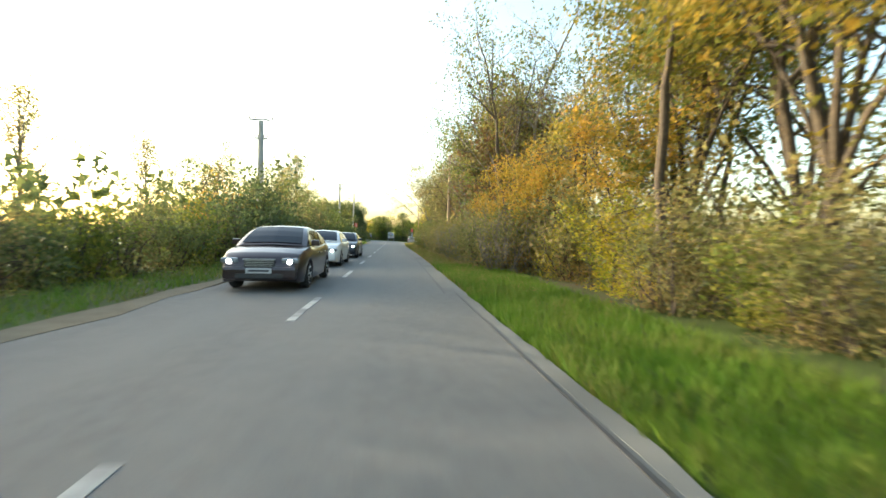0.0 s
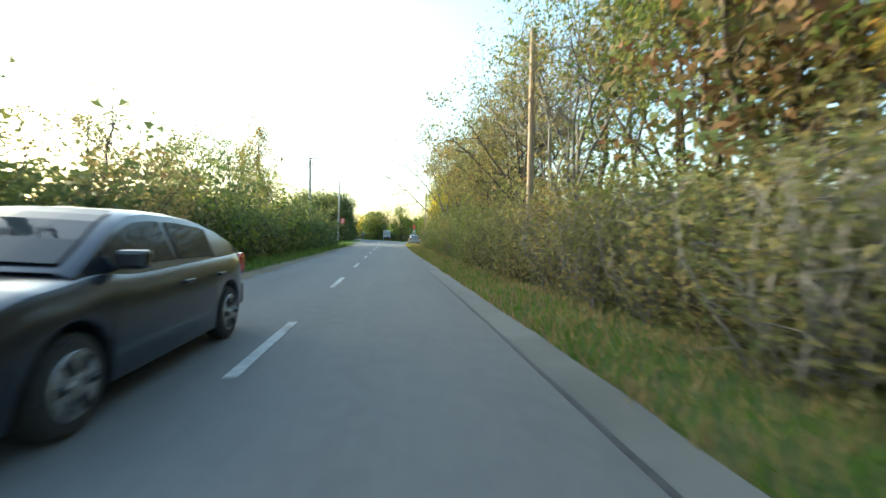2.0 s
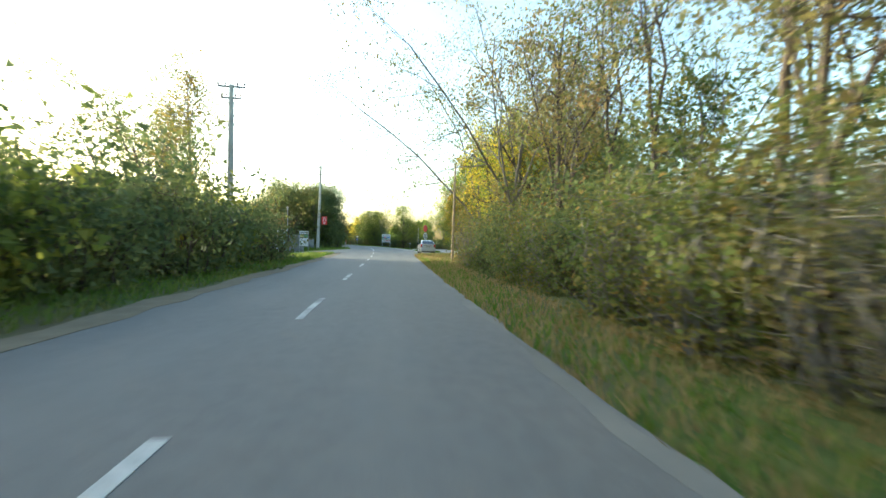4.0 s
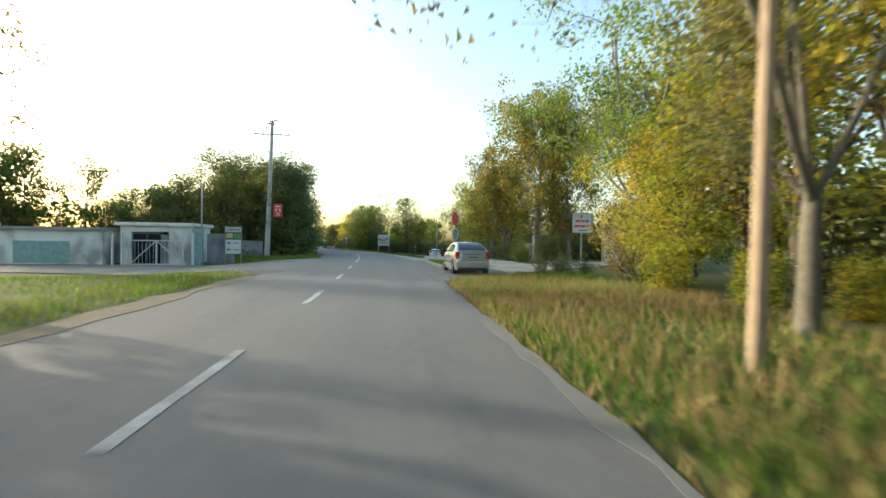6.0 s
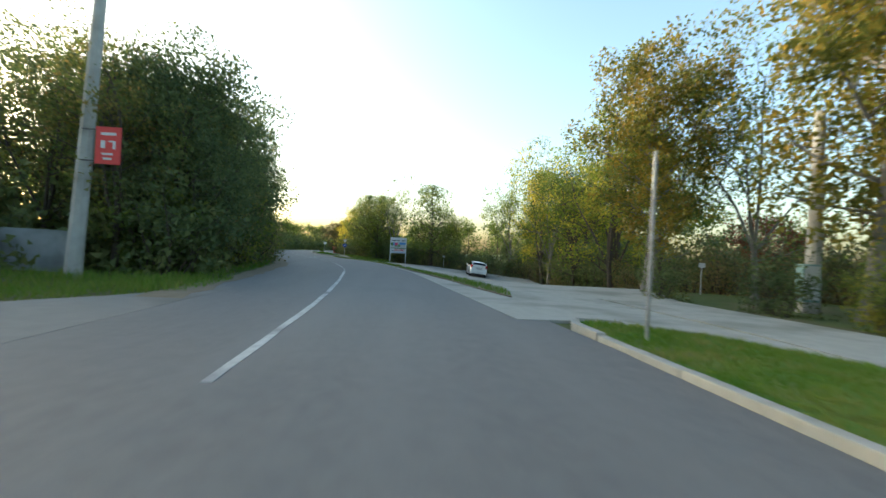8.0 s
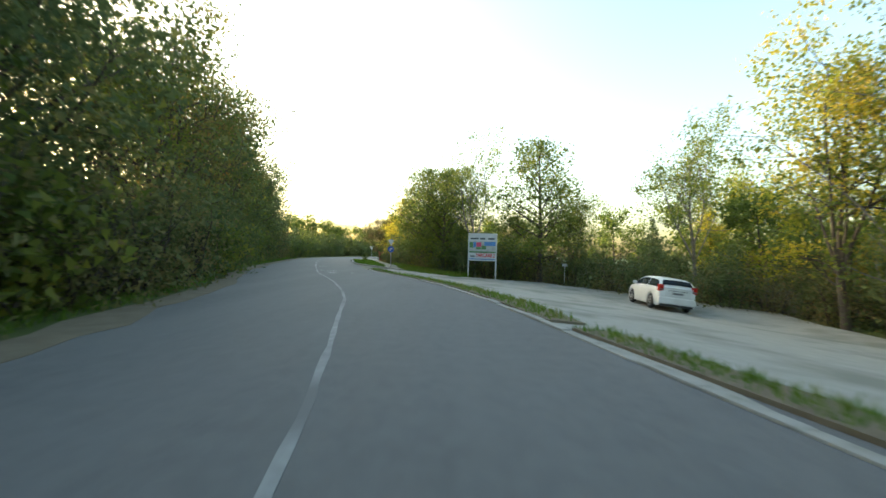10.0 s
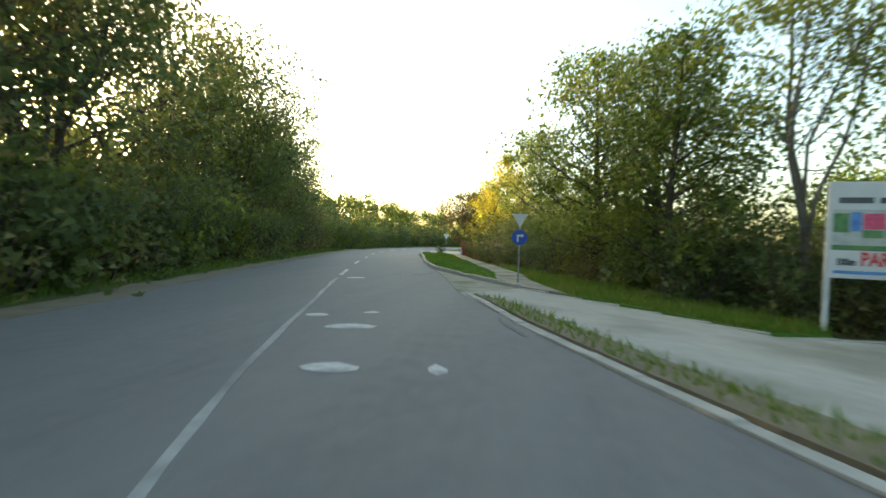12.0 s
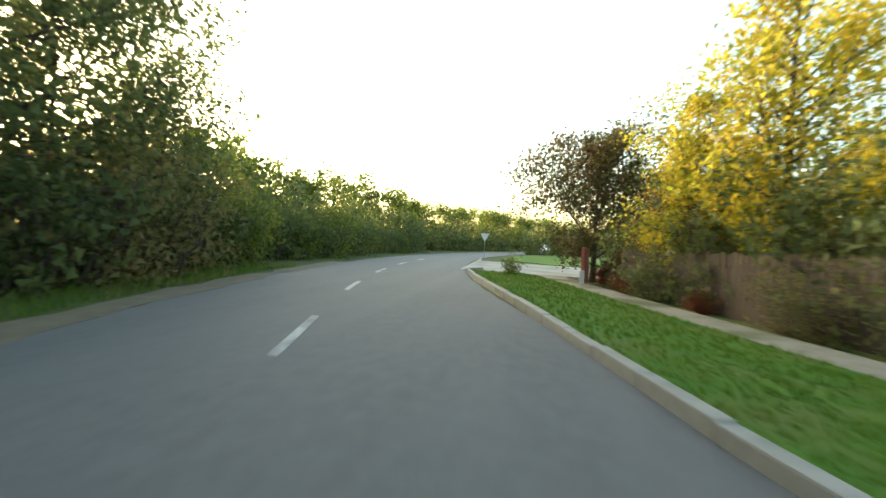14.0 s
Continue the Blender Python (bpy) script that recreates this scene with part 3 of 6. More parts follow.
FAR_KINDS = {"far": [], "b_far": []}
# usual growth of each kind here, against its model
GROWTH = {"e_green": 0.82, "e_yellow": 0.84, "e_dark": 0.84, "e_brown": 0.86, "b_dark": 1.2, "b_green": 1.2, "b_brown": 1.2, "near": 0.95, "thin": 0.95, "b_yellow": 0.75, "back": 0.83,
          "green": 0.8, "dark": 1.05, "poplar": 1.72, "b_orange": 1.2, "pointyel": 0.8, "red": 0.9, "b_red": 0.6, "plane": 1.2, "pointed": 1.32, "conifer": 0.58}


def join_far(kind, name, label, category):
    """Far woods and thickets, joined into one object."""
    model = SPECIES[kind]()
    pieces = [(c.data, i) for i, c in enumerate(model.children)]
    vs, qs, ks, mi, base = [], [], [], [], 0
    for data, i in pieces:
        co = np.empty(len(data.vertices) * 3, np.float32)
        data.vertices.foreach_get("co", co)
        co = co.reshape(-1, 3)
        lp = np.empty(len(data.loops), np.int32)
        data.loops.foreach_get("vertex_index", lp)
        sizes = np.empty(len(data.polygons), np.int32)
        data.polygons.foreach_get("loop_total", sizes)
        for x, y, z, turn, size in FAR_KINDS[kind]:
            c, n = math.cos(radians(turn)), math.sin(radians(turn))
            vs.append(co @ np.array([[c, n, 0], [-n, c, 0], [0, 0, 1]], np.float32) * size + np.array([x, y, z], np.float32))
            qs.append(lp + base)
            ks.append(sizes)
            mi.append(np.full(len(sizes), i, np.int32))
            base += len(co)
    v, q, k = np.concatenate(vs), np.concatenate(qs), np.concatenate(ks)
    me = bpy.data.meshes.new(name)
    me.vertices.add(len(v))
    me.vertices.foreach_set("co", v.ravel())
    me.loops.add(q.size)
    me.loops.foreach_set("vertex_index", q)
    me.polygons.add(len(k))
    me.polygons.foreach_set("loop_start", (np.cumsum(k) - k).astype(np.int32))
    me.polygons.foreach_set("loop_total", k)
    for data, i in pieces:
        me.materials.append(data.materials[0])
    me.polygons.foreach_set("material_index", np.concatenate(mi))
    me.update(calc_edges=True)
    for c in list(model.children):
        bpy.data.objects.remove(c)
    bpy.data.objects.remove(model)
    return tagged(new(name, me), label, category, kind="stuff")


def plant(kind, x, y, size=1.0, turn=None, tall=1.0, group=""):
    """Set one plant of a kind; the first of each kind is the model itself."""
    turn = random.uniform(0, 360) if turn is None else turn
    z = ground_height(x, y)
    if kind in FAR_KINDS:
        FAR_KINDS[kind].append((x, y, z, turn, size))
        return None
    size *= GROWTH.get(kind, 1.0)
    m = Matrix.Translation((x, y, z)) @ Matrix.Rotation(radians(turn), 4, "Z") @ Matrix.Diagonal((size, size, size * tall, 1))
    if kind in PLANTS:
        a, b, c = PLANTS[kind].scale
        ob = copy_thing(PLANTS[kind], m @ Matrix.Diagonal((1 / a, 1 / b, 1 / c, 1)))
    else:
        ob = PLANTS[kind] = SPECIES[kind]()
        ob.matrix_basis = m
    if group:
        tagged(ob, group=group)
    return ob


def row(kinds, y0, y1, step, fx, jit, s0, s1, group, tall=1.0):
    y = y0
    while y < y1:
        plant(random.choice(kinds), fx(y) + random.uniform(-jit, jit), y + random.uniform(-0.3, 0.3) * step,
              random.uniform(s0, s1), tall=tall, group=group)
        y += step


# ---- paving, kerbs, markings ----
edge_of = lambda y: road_x(y) + right_off(y)
for ya, yb, width, ragged, seed in ((-30, 11, 0.13, 0.05, 3), (11, 39, 0.42, 0.06, 4), (39, 79, 0.16, 0.16, 8)):
    shoulder = ribbon("shoulder", ya, yb, 0.5, lambda y: edge_of(y) - width - 0.02, lambda y: edge_of(y) + 0.01, 0.0025, ASPHALT_OLD, cols=1, thick=0.01, ragged=ragged, seed=seed)
    tagged(shoulder, "pale crumbling strip along the road edge", "shoulder", kind="structure")
verge_l = ribbon("verge", -30, 88, 1.0, lambda y: road_x(y) - left_off(y) - 0.45, lambda y: road_x(y) - left_off(y) + 0.1, 0.008, DIRT, cols=2, thick=0.03, ragged=0.25, seed=5)
tagged(verge_l, "bare dirt strip along the asphalt edge", "verge", kind="structure")
verge_l2 = ribbon("verge", 106, 182, 1.0, lambda y: road_x(y) - left_off(y) - 0.6, lambda y: road_x(y) - left_off(y) + 0.15, 0.008, DIRT, cols=2, thick=0.03, ragged=0.3, seed=6)
tagged(verge_l2, "bare dirt strip along the asphalt edge", "verge", kind="structure")
apron_l = slab("yard_apron", [(-4.24, 89.28), (-6.54, 91.25), (-9.54, 93.23), (-14.04, 95.2), (-26.05, 97.66), (-26.08, 103.84), (-13.08, 103.84), (-9.08, 104.04), (-6.29, 105.99), (-4.71, 108.93)], 0.004, ASPHALT_OLD)
tagged(apron_l, "pale worn asphalt apron before the gate", "apron", kind="structure")
apron_r = slab("driveway", [(1.9, 86.2), (2.6, 87.2), (3.35, 88.2), (4.3, 89.4), (5.6, 90.5), (7.56, 92.73), (11.45, 97.17), (18.92, 103.55), (17.11, 105.9), (12.71, 106.09), (9.44, 100.12), (6.95, 97.27), (5.35, 96.09), (3.05, 95.59), (1.95, 96.19)], 0.004, CONCRETE)
tagged(apron_r, "pale concrete driveway leading to the entrance booth", "driveway", kind="structure")
mouth = slab("apron", [(1.7, 86.1), (2.58, 87.22), (3.33, 88.22), (4.28, 89.42), (5.3, 90.35), (5.6, 92.2), (5.4, 96.2), (3.05, 95.63), (1.9, 96.3), (1.7, 92.0)], 0.008, ASPHALT)
tagged(mouth, "grey asphalt at the mouth of the driveway", "apron", kind="structure")
sidewalk = slab("sidewalk", [(6.55, 96.88), (9.54, 100.02), (9.4, 104), (8.9, 110.95), (6.1, 111.28), (6.4, 104.53), (6.1, 99.63)], 0.006, CONCRETE)
tagged(sidewalk, "pale concrete footway behind the grass island", "sidewalk", kind="structure")
layby = slab("layby", [(2.0, 104.9), (3.1, 105.0), (4.0, 104.75), (5.2, 103.6), (6.15, 102), (6.2, 104.5), (5.9, 110.2), (8.88, 110.4), (11.2, 116), (11.2, 124), (11.3, 131), (12.2, 136), (12.4, 140.6), (10.9, 141.9), (7.7, 145.3), (3.3, 149.2), (-1.8, 148.6), (-3.1, 148.2), (-5.28, 150.2), (-7.6, 152.2), (-8.95, 150.0),
                       (-7.44, 146.32), (-6.42, 143.78), (-4.66, 140.19), (-2.87, 136.75), (-1.6, 131.55), (-0.89, 127.85), (0.32, 121.02)], 0.010, CONCRETE)
tagged(layby, "dusty pale concrete lay-by beside the road", "lay-by", kind="structure")


def lines(name, fx, y0, y1, w, z=0.006, mat=ROAD_PAINT, parent=None, step=0.5, rag=0.0):
    n = max(2, int((y1 - y0) / step))
    vs, fs = [], []
    for i in range(n + 1):
        y = y0 + (y1 - y0) * i / n
        k = w / 2 + rag * noise.noise((y * 2.3, y0, 0.7))
        c = fx(y) + rag * 2 * noise.noise((y * 0.7, 3.1, 0.2))
        vs += [(c - k, y, z), (c + k, y, z), (c - k, y, z - 0.02), (c + k, y, z - 0.02)]
    for i in range(n):
        a = 4 * i
        fs += [(a, a + 1, a + 5, a + 4), (a + 2, a, a + 4, a + 6), (a + 1, a + 3, a + 7, a + 5)]
    fs += [(0, 2, 3, 1), (4 * n, 4 * n + 1, 4 * n + 3, 4 * n + 2)]
    return mesh_object(name, vs, fs, mat, parent)


DASH_ENDS = [-4.2, 2.5, 9.1, 16.1, 22.8, 29.4, 36.1, 42.9, 49.6, 56.3, 63.3, 70.5, 76.9, 83.4, 89.8, 96.0]
for e in DASH_ENDS:
    lines("dash_line", road_x, e - 2.5, e, 0.12, parent=road, rag=0.008)
lines("centre_line", road_x, 100.4, 119.0, 0.11, parent=road, rag=0.012)
lines("centre_line", road_x, 119.0, 152.0, 0.085, mat=WORN_PAINT, parent=road, rag=0.02)
for e in (155.4, 161.4, 167.3, 173.0, 178.8, 184.6, 190.4):
    lines("dash_line", road_x, e - 2.3, e, 0.13, parent=road, rag=0.008)
dust = slab("dusty_edge", [(-8.95, 150.0), (-9.35, 151.4), (-9.9, 153.6), (-10.55, 155.9), (-11.1, 157.85), (-10.1, 156.1), (-8.72, 153.85), (-7.6, 152.2)], 0.012, DUST)
tagged(dust, "pale dusty gravel between the asphalt and the kerb", "gravel", kind="structure")
# worn remains of a lane arrow
for px_, py_, sx_, sy_ in ((-9.81, 145.29, 0.36, 0.22), (-9.92, 146.5, 0.14, 0.12), (-12.5, 152.3, 0.35, 0.25), (-10.6, 145.95, 0.2, 0.2), (-9.23, 143.37, 0.3, 0.18), (-8.25, 143.6, 0.1, 0.2)):
    ab = bmesh.new()
    ab.faces.new([ab.verts.new((sx_ * math.cos(k * 0.7) * random.uniform(0.6, 1.1), sy_ * math.sin(k * 0.7) * random.uniform(0.6, 1.1), 0)) for k in range(9)])
    rest = part("paint_patch", ab, ROAD_PAINT, road)
    rest.matrix_basis = pose(px_, py_, 0.007, 0, 0, 21)
# tar seam and cracks
lines("tar_seam", lambda y: edge_of(y) - 0.45, 10, 39, 0.045, 0.008, SEAM, road, rag=0.012)
lines("tar_seam", lambda y: edge_of(y) - 0.2, -20, 10, 0.03, 0.008, SEAM, road, rag=0.012)
lines("tar_seam", lambda y: road_x(y) + 3.35, 81, 95, 0.08, 0.009, SEAM, road, rag=0.05)
for cy, cx, ln in ((17, 0.2, 0.5), (84.5, 0.9, 1.0), (86.5, 1.3, 0.8), (145.5, -7.6, 1.4), (154.5, -11.0, 1.2)):
    lines("crack", lambda y: cx + 0.25 * math.sin(y * 1.7), cy, cy + ln, 0.05, 0.005, SEAM, road, step=0.2, rag=0.03)

# kerb stones: one mesh, laid end to end
kb = bmesh.new()
box(kb, -0.08, 0.08, 0.006, 0.994, -0.2, 0.1, 0.02)
kerb_mesh = bpy.data.meshes.new("kerb_stone")
kb.to_mesh(kerb_mesh)
kb.free()
KERB = material("kerb_concrete", (0.24, 0.24, 0.215), 0.9, second=(0.33, 0.325, 0.295), scale=6, amount=1.3, bump=0.7, fine=50, third=(0.16, 0.165, 0.13), coarse=1.2)
kerb_mesh.materials.append(KERB)


def kerb(points, label, z=0.0):
    root = empty("kerb")
    tagged(root, label, "kerb", kind="structure")
    pts = [Vector((x, y, 0)) for x, y in points]
    carry = 0.0
    for a, b in zip(pts, pts[1:]):
        d = b - a
        n = max(1, round(d.length))
        for i in range(n):
            p = a + d * i / n
            ob = new("kerb_stone", kerb_mesh)
            ob.parent = root
            ob.matrix_basis = (Matrix.Translation((p.x, p.y, z + fall(p.x, p.y) + random.uniform(-0.02, 0.015))) @ Matrix.Rotation(math.atan2(-d.x, d.y) + random.uniform(-0.01, 0.01), 4, "Z")
                               @ Matrix.Diagonal((1, d.length / n, 1, 1)))
    return root


kerb([(4.85, 95.89), (3.85, 95.49), (3.1, 96.09), (2.95, 97.66), (2.88, 101), (2.85, 104.1), (3.15, 104.85), (3.95, 104.6), (5.2, 103.45)], "worn pale concrete kerb round the grass island")
kerb([(0.29, 121.69), (-0.89, 127.85), (-1.65, 131.55), (-2.98, 136.23), (-4.56, 140.09), (-6.37, 143.88), (-7.49, 146.42), (-8.73, 149.84)], "worn pale concrete kerb along the lay-by", -0.06)
kerb([(10.9, 142.0), (7.7, 145.4), (3.3, 149.3), (-1.8, 148.75), (-3.1, 148.35), (-5.28, 150.35), (-7.6, 152.3)], "low concrete kerb behind the lay-by", -0.06)
kerb([(-7.6, 152.3), (-8.8, 153.9), (-10.2, 156.2), (-11.1, 157.9), (-12.0, 160.6), (-13.0, 164.11), (-14.5, 170.43), (-15.87, 175.51), (-16.88, 180.2), (-16.37, 181.4)], "pale concrete kerb along the grass verge", 0.04)


def grass_area(name, outline, label, z=0.02, mat=None):
    ob = slab(name, outline, z, mat or LAWN, 0.1)
    return tagged(ob, label, "lawn", kind="structure")


LAWN = material("lawn", (0.05, 0.13, 0.015), 0.95, second=(0.085, 0.17, 0.022), scale=3, amount=1.3, bump=1.0, fine=30, third=(0.12, 0.14, 0.04), coarse=0.7, spec=0.2)
ISLE = [(3.85, 95.69), (3.2, 96.19), (3.05, 97.66), (2.98, 101), (2.95, 104.1), (3.2, 104.7), (3.9, 104.5), (5.1, 103.4), (5.9, 101.6), (5.94, 99.6), (4.95, 96.09)]
STRIP = [(-0.79, 127.85), (-1.55, 131.55), (-2.88, 136.34), (-4.46, 140.19), (-6.27, 143.98), (-7.38, 146.52), (-8.58, 149.74), (-7.48, 148.18), (-6.08, 145.05), (-3.46, 140.4), (-1.68, 136.13), (-0.5, 131.65), (-0.09, 127.85)]
BANK = [(-8.75, 154.1), (-10.1, 156.35), (-11.0, 158.0), (-11.9, 160.69), (-12.9, 164.21), (-14.4, 170.54), (-15.76, 175.62), (-16.68, 180), (-14.58, 180), (-13.43, 176.96), (-12.18, 171.37), (-11.09, 167.12), (-9.8, 161.9), (-8.6, 157.2), (-8.35, 154.4), (-7.78, 152.68)]
BACK = [(-7.3, 155.0), (-6.7, 152.75), (-6.3, 151.45), (-5.2, 150.45), (-3.05, 148.45), (-1.8, 148.85), (-1.6, 149.4), (-2, 151), (-5, 154.6), (-7.3, 158.7), (-8.45, 161.3), (-8.7, 161.0), (-7.48, 157.0)]
grass_area("lawn", ISLE, "bright green grass island inside a kerb", 0.05)
grass_area("verge", STRIP, "bare earth strip with sparse grass between road and lay-by", 0.05, DIRT)
ISLET = [(2.95, 109.2), (2.35, 112), (1.75, 116), (0.75, 121.0), (-0.55, 127.0), (0.1, 127.0), (1.5, 121.5), (2.7, 116), (3.35, 111.5)]
grass_area("verge", ISLET, "dark earth island with rough grass before the lay-by", 0.05, DIRT)
LAWN_FAR = [(-16.4, 196), (-12, 190.5), (8, 188), (8, 214), (-12.5, 220), (-15.6, 210)]
grass_area("lawn", LAWN_FAR, "green grass beyond the side road", 0.02)
grass_area("lawn", BANK, "bright green mown grass behind the kerb", 0.06)
grass_area("lawn", BACK, "shaded grass beside the dirt path", 0.03)
path = slab("dirt_path", [(-7.7, 152.5), (-8.35, 154.4), (-8.6, 157.2), (-9.8, 161.9), (-11.09, 167.12), (-12.18, 171.37), (-13.43, 176.96), (-13.98, 179.6), (-12.88, 179.6), (-12.53, 176.96), (-11.28, 171.16), (-10.2, 166.8), (-8.75, 161.57), (-7.5, 157), (-7.28, 155.0), (-6.7, 152.75), (-6.35, 151.45)], 0.065, DUST)
tagged(path, "trodden dirt footpath through the grass", "path", kind="structure")
crossing = slab("side_road", [(-17.37, 181.2), (-14.58, 180.4), (-12.38, 180), (4.04, 182), (4.09, 187), (-11.9, 189.5), (-17.5, 192), (-18.1, 198)], 0.012, CONCRETE)
tagged(crossing, "pale side road joining the bend", "road", kind="structure")


def blades(name, n, place, h0, h1, mat, label, seed):
    """Grass blades over a stretch of ground, joined."""
    rng = np.random.default_rng(seed)
    v = np.zeros((n, 3, 3))
    for i in range(n):
        x, y, z = place(rng)
        a, h, w = rng.uniform(0, 6.28), rng.uniform(h0, h1), rng.uniform(0.008, 0.02)
        lx, ly = rng.normal(0, 0.35, 2) * h
        v[i] = [(x - math.cos(a) * w, y - math.sin(a) * w, z), (x + math.cos(a) * w, y + math.sin(a) * w, z), (x + lx, y + ly, z + h)]
    me = bpy.data.meshes.new(name)
    me.from_pydata(v.reshape(-1, 3).tolist(), [], np.arange(n * 3).reshape(-1, 3).tolist())
    me.materials.append(mat)
    return tagged(new(name, me), label, "grass", kind="stuff")


def in_poly(outline, z):
    xs, ys = [p[0] for p in outline], [p[1] for p in outline]

    def f(rng):
        while True:
            x, y = rng.uniform(min(xs), max(xs)), rng.uniform(min(ys), max(ys))
            c, j = False, len(outline) - 1
            for i in range(len(outline)):
                if (ys[i] > y) != (ys[j] > y) and x < (xs[j] - xs[i]) * (y - ys[i]) / (ys[j] - ys[i]) + xs[i]:
                    c = not c
                j = i
            if c:
                return x, y, z + fall(x, y) + yard_drop(x, y)
    return f


def strip(y0, y1, off0, off1, side):
    def f(rng):
        y = rng.uniform(y0, y1)
        d = off0 + (off1 - off0) * rng.random() ** 1.2
        x = road_x(y) + (right_off(y) + d if side > 0 else -left_off(y) - d)
        return x, y, -0.05
    return f


blades("grass", 26000, strip(-2, 20, 0.05, 2.6, 1), 0.08, 0.26, GRASS, "bright green verge grass below the wood", 1)
blades("grass", 8000, strip(20, 80, 0.05, 1.4, 1), 0.06, 0.2, GRASS, "short green verge grass below the wood", 2)
blades("grass", 15000, strip(10, 86, 0.0, 1.9, 1), 0.05, 0.22, GRASS_DRY, "dry straw grass on the verge", 3)
blades("grass", 7000, strip(71, 85, 0.3, 5.5, 1), 0.08, 0.26, GRASS, "rough green grass among the dry weeds", 15)
blades("grass", 5000, strip(71, 84, 0.5, 5.5, 1), 0.08, 0.34, GRASS_DRY, "tall dry straw-coloured weeds on the verge", 4)
blades("grass", 14000, strip(0, 90, 0.7, 3.0, -1), 0.08, 0.3, GRASS, "green grass below the hedge", 5)
blades("grass", 8000, strip(108, 178, 0.9, 2.6, -1), 0.08, 0.3, GRASS, "green grass below the trees", 6)
blades("grass", 9000, in_poly(ISLE, 0.05), 0.04, 0.1, GRASS, "short grass of the island", 7)
blades("grass", 2400, in_poly(ISLET, 0.05), 0.04, 0.16, GRASS, "rough grass of the earth island", 14)
blades("grass", 2600, in_poly(STRIP, 0.05), 0.04, 0.16, GRASS, "rough grass of the strip", 8)
blades("grass", 14000, in_poly(BANK, 0.06), 0.03, 0.08, GRASS, "short mown grass behind the kerb", 9)
blades("grass", 6000, in_poly([(2.0, 79.5), (2.2, 86.0), (3.3, 87.6), (6.0, 88.5), (8.46, 84.0), (7.48, 79.0)], -0.05), 0.06, 0.36, GRASS_DRY, "dry flowering weeds at the driveway corner", 16)
blades("grass", 6500, in_poly([(2.28, 81.89), (2.2, 86.2), (3.5, 87.9), (4.5, 89.1), (6.56, 90.6), (8.46, 90.76), (7.48, 81.89)], -0.05), 0.08, 0.3, GRASS, "green grass at the driveway corner", 10)
blades("grass", 8000, in_poly(BACK, 0.03), 0.08, 0.3, GRASS, "shaded grass beside the dirt path", 11)
blades("grass", 5000, in_poly([(-13.09, 104.53), (-13.12, 110.4), (-5.68, 111.5), (-5.3, 107.46), (-8.09, 105.01)], -0.05), 0.1, 0.35, GRASS, "grass below the information board", 12)
blades("grass", 4000, in_poly([(-5.03, 82.87), (-14.03, 82.87), (-14.04, 92.73), (-9.04, 91.75), (-5.54, 88.79)], -0.05), 0.05, 0.2, GRASS, "short grass before the yard apron", 13)


# ---- cars ----
TYRE = material("tyre_rubber", (0.02, 0.02, 0.02), 0.85, second=(0.035, 0.034, 0.032), scale=20, bump=0.3)
RIM = material("wheel_alloy", (0.45, 0.45, 0.44), 0.35, 0.8, second=(0.32, 0.32, 0.31), scale=12)
CAR_GLASS = material("car_glass", (0.01, 0.016, 0.024), 0.05, spec=0.22)
BLACK_TRIM = material("black_plastic", (0.018, 0.018, 0.019), 0.55, second=(0.03, 0.03, 0.03), scale=30, bump=0.2)
LAMP_RED = material("tail_lamp", (0.42, 0.02, 0.015), 0.15, coat=0.5, spec=0.6)
LAMP_CLEAR = material("lamp_glass", (0.2, 0.21, 0.22), 0.08, 0.3, coat=0.6)
PLATE = material("plate_white", (0.4, 0.4, 0.4), 0.5)
PLATE_BAR = material("plate_bar", (0.04, 0.04, 0.045), 0.6)
LAMP_ON = bpy.data.materials.new("lit_headlamp")
LAMP_ON.use_nodes = True
LAMP_ON.node_tree.nodes["Principled BSDF"].inputs["Emission Color"].default_value = (1, 0.93, 0.8, 1)
LAMP_ON.node_tree.nodes["Principled BSDF"].inputs["Emission Strength"].default_value = 10.0


def paint(name, c, metal=0.5, rough=0.32):
    m = material(name, c, rough, metal, second=tuple(k * 0.85 for k in c), scale=3.0, amount=1.2, coat=0.7, spec=0.5)
    m.node_tree.nodes["Principled BSDF"].inputs["Coat Roughness"].default_value = 0.12
    return m


def interp(table, y):
    for (a, za), (b, zb) in zip(table, table[1:]):
        if a <= y <= b:
            s = (y - a) / (b - a)
            s = s * s * (3 - 2 * s) * 0.5 + s * 0.5
            return za + (zb - za) * s
    return table[0][1] if y < table[0][0] else table[-1][1]


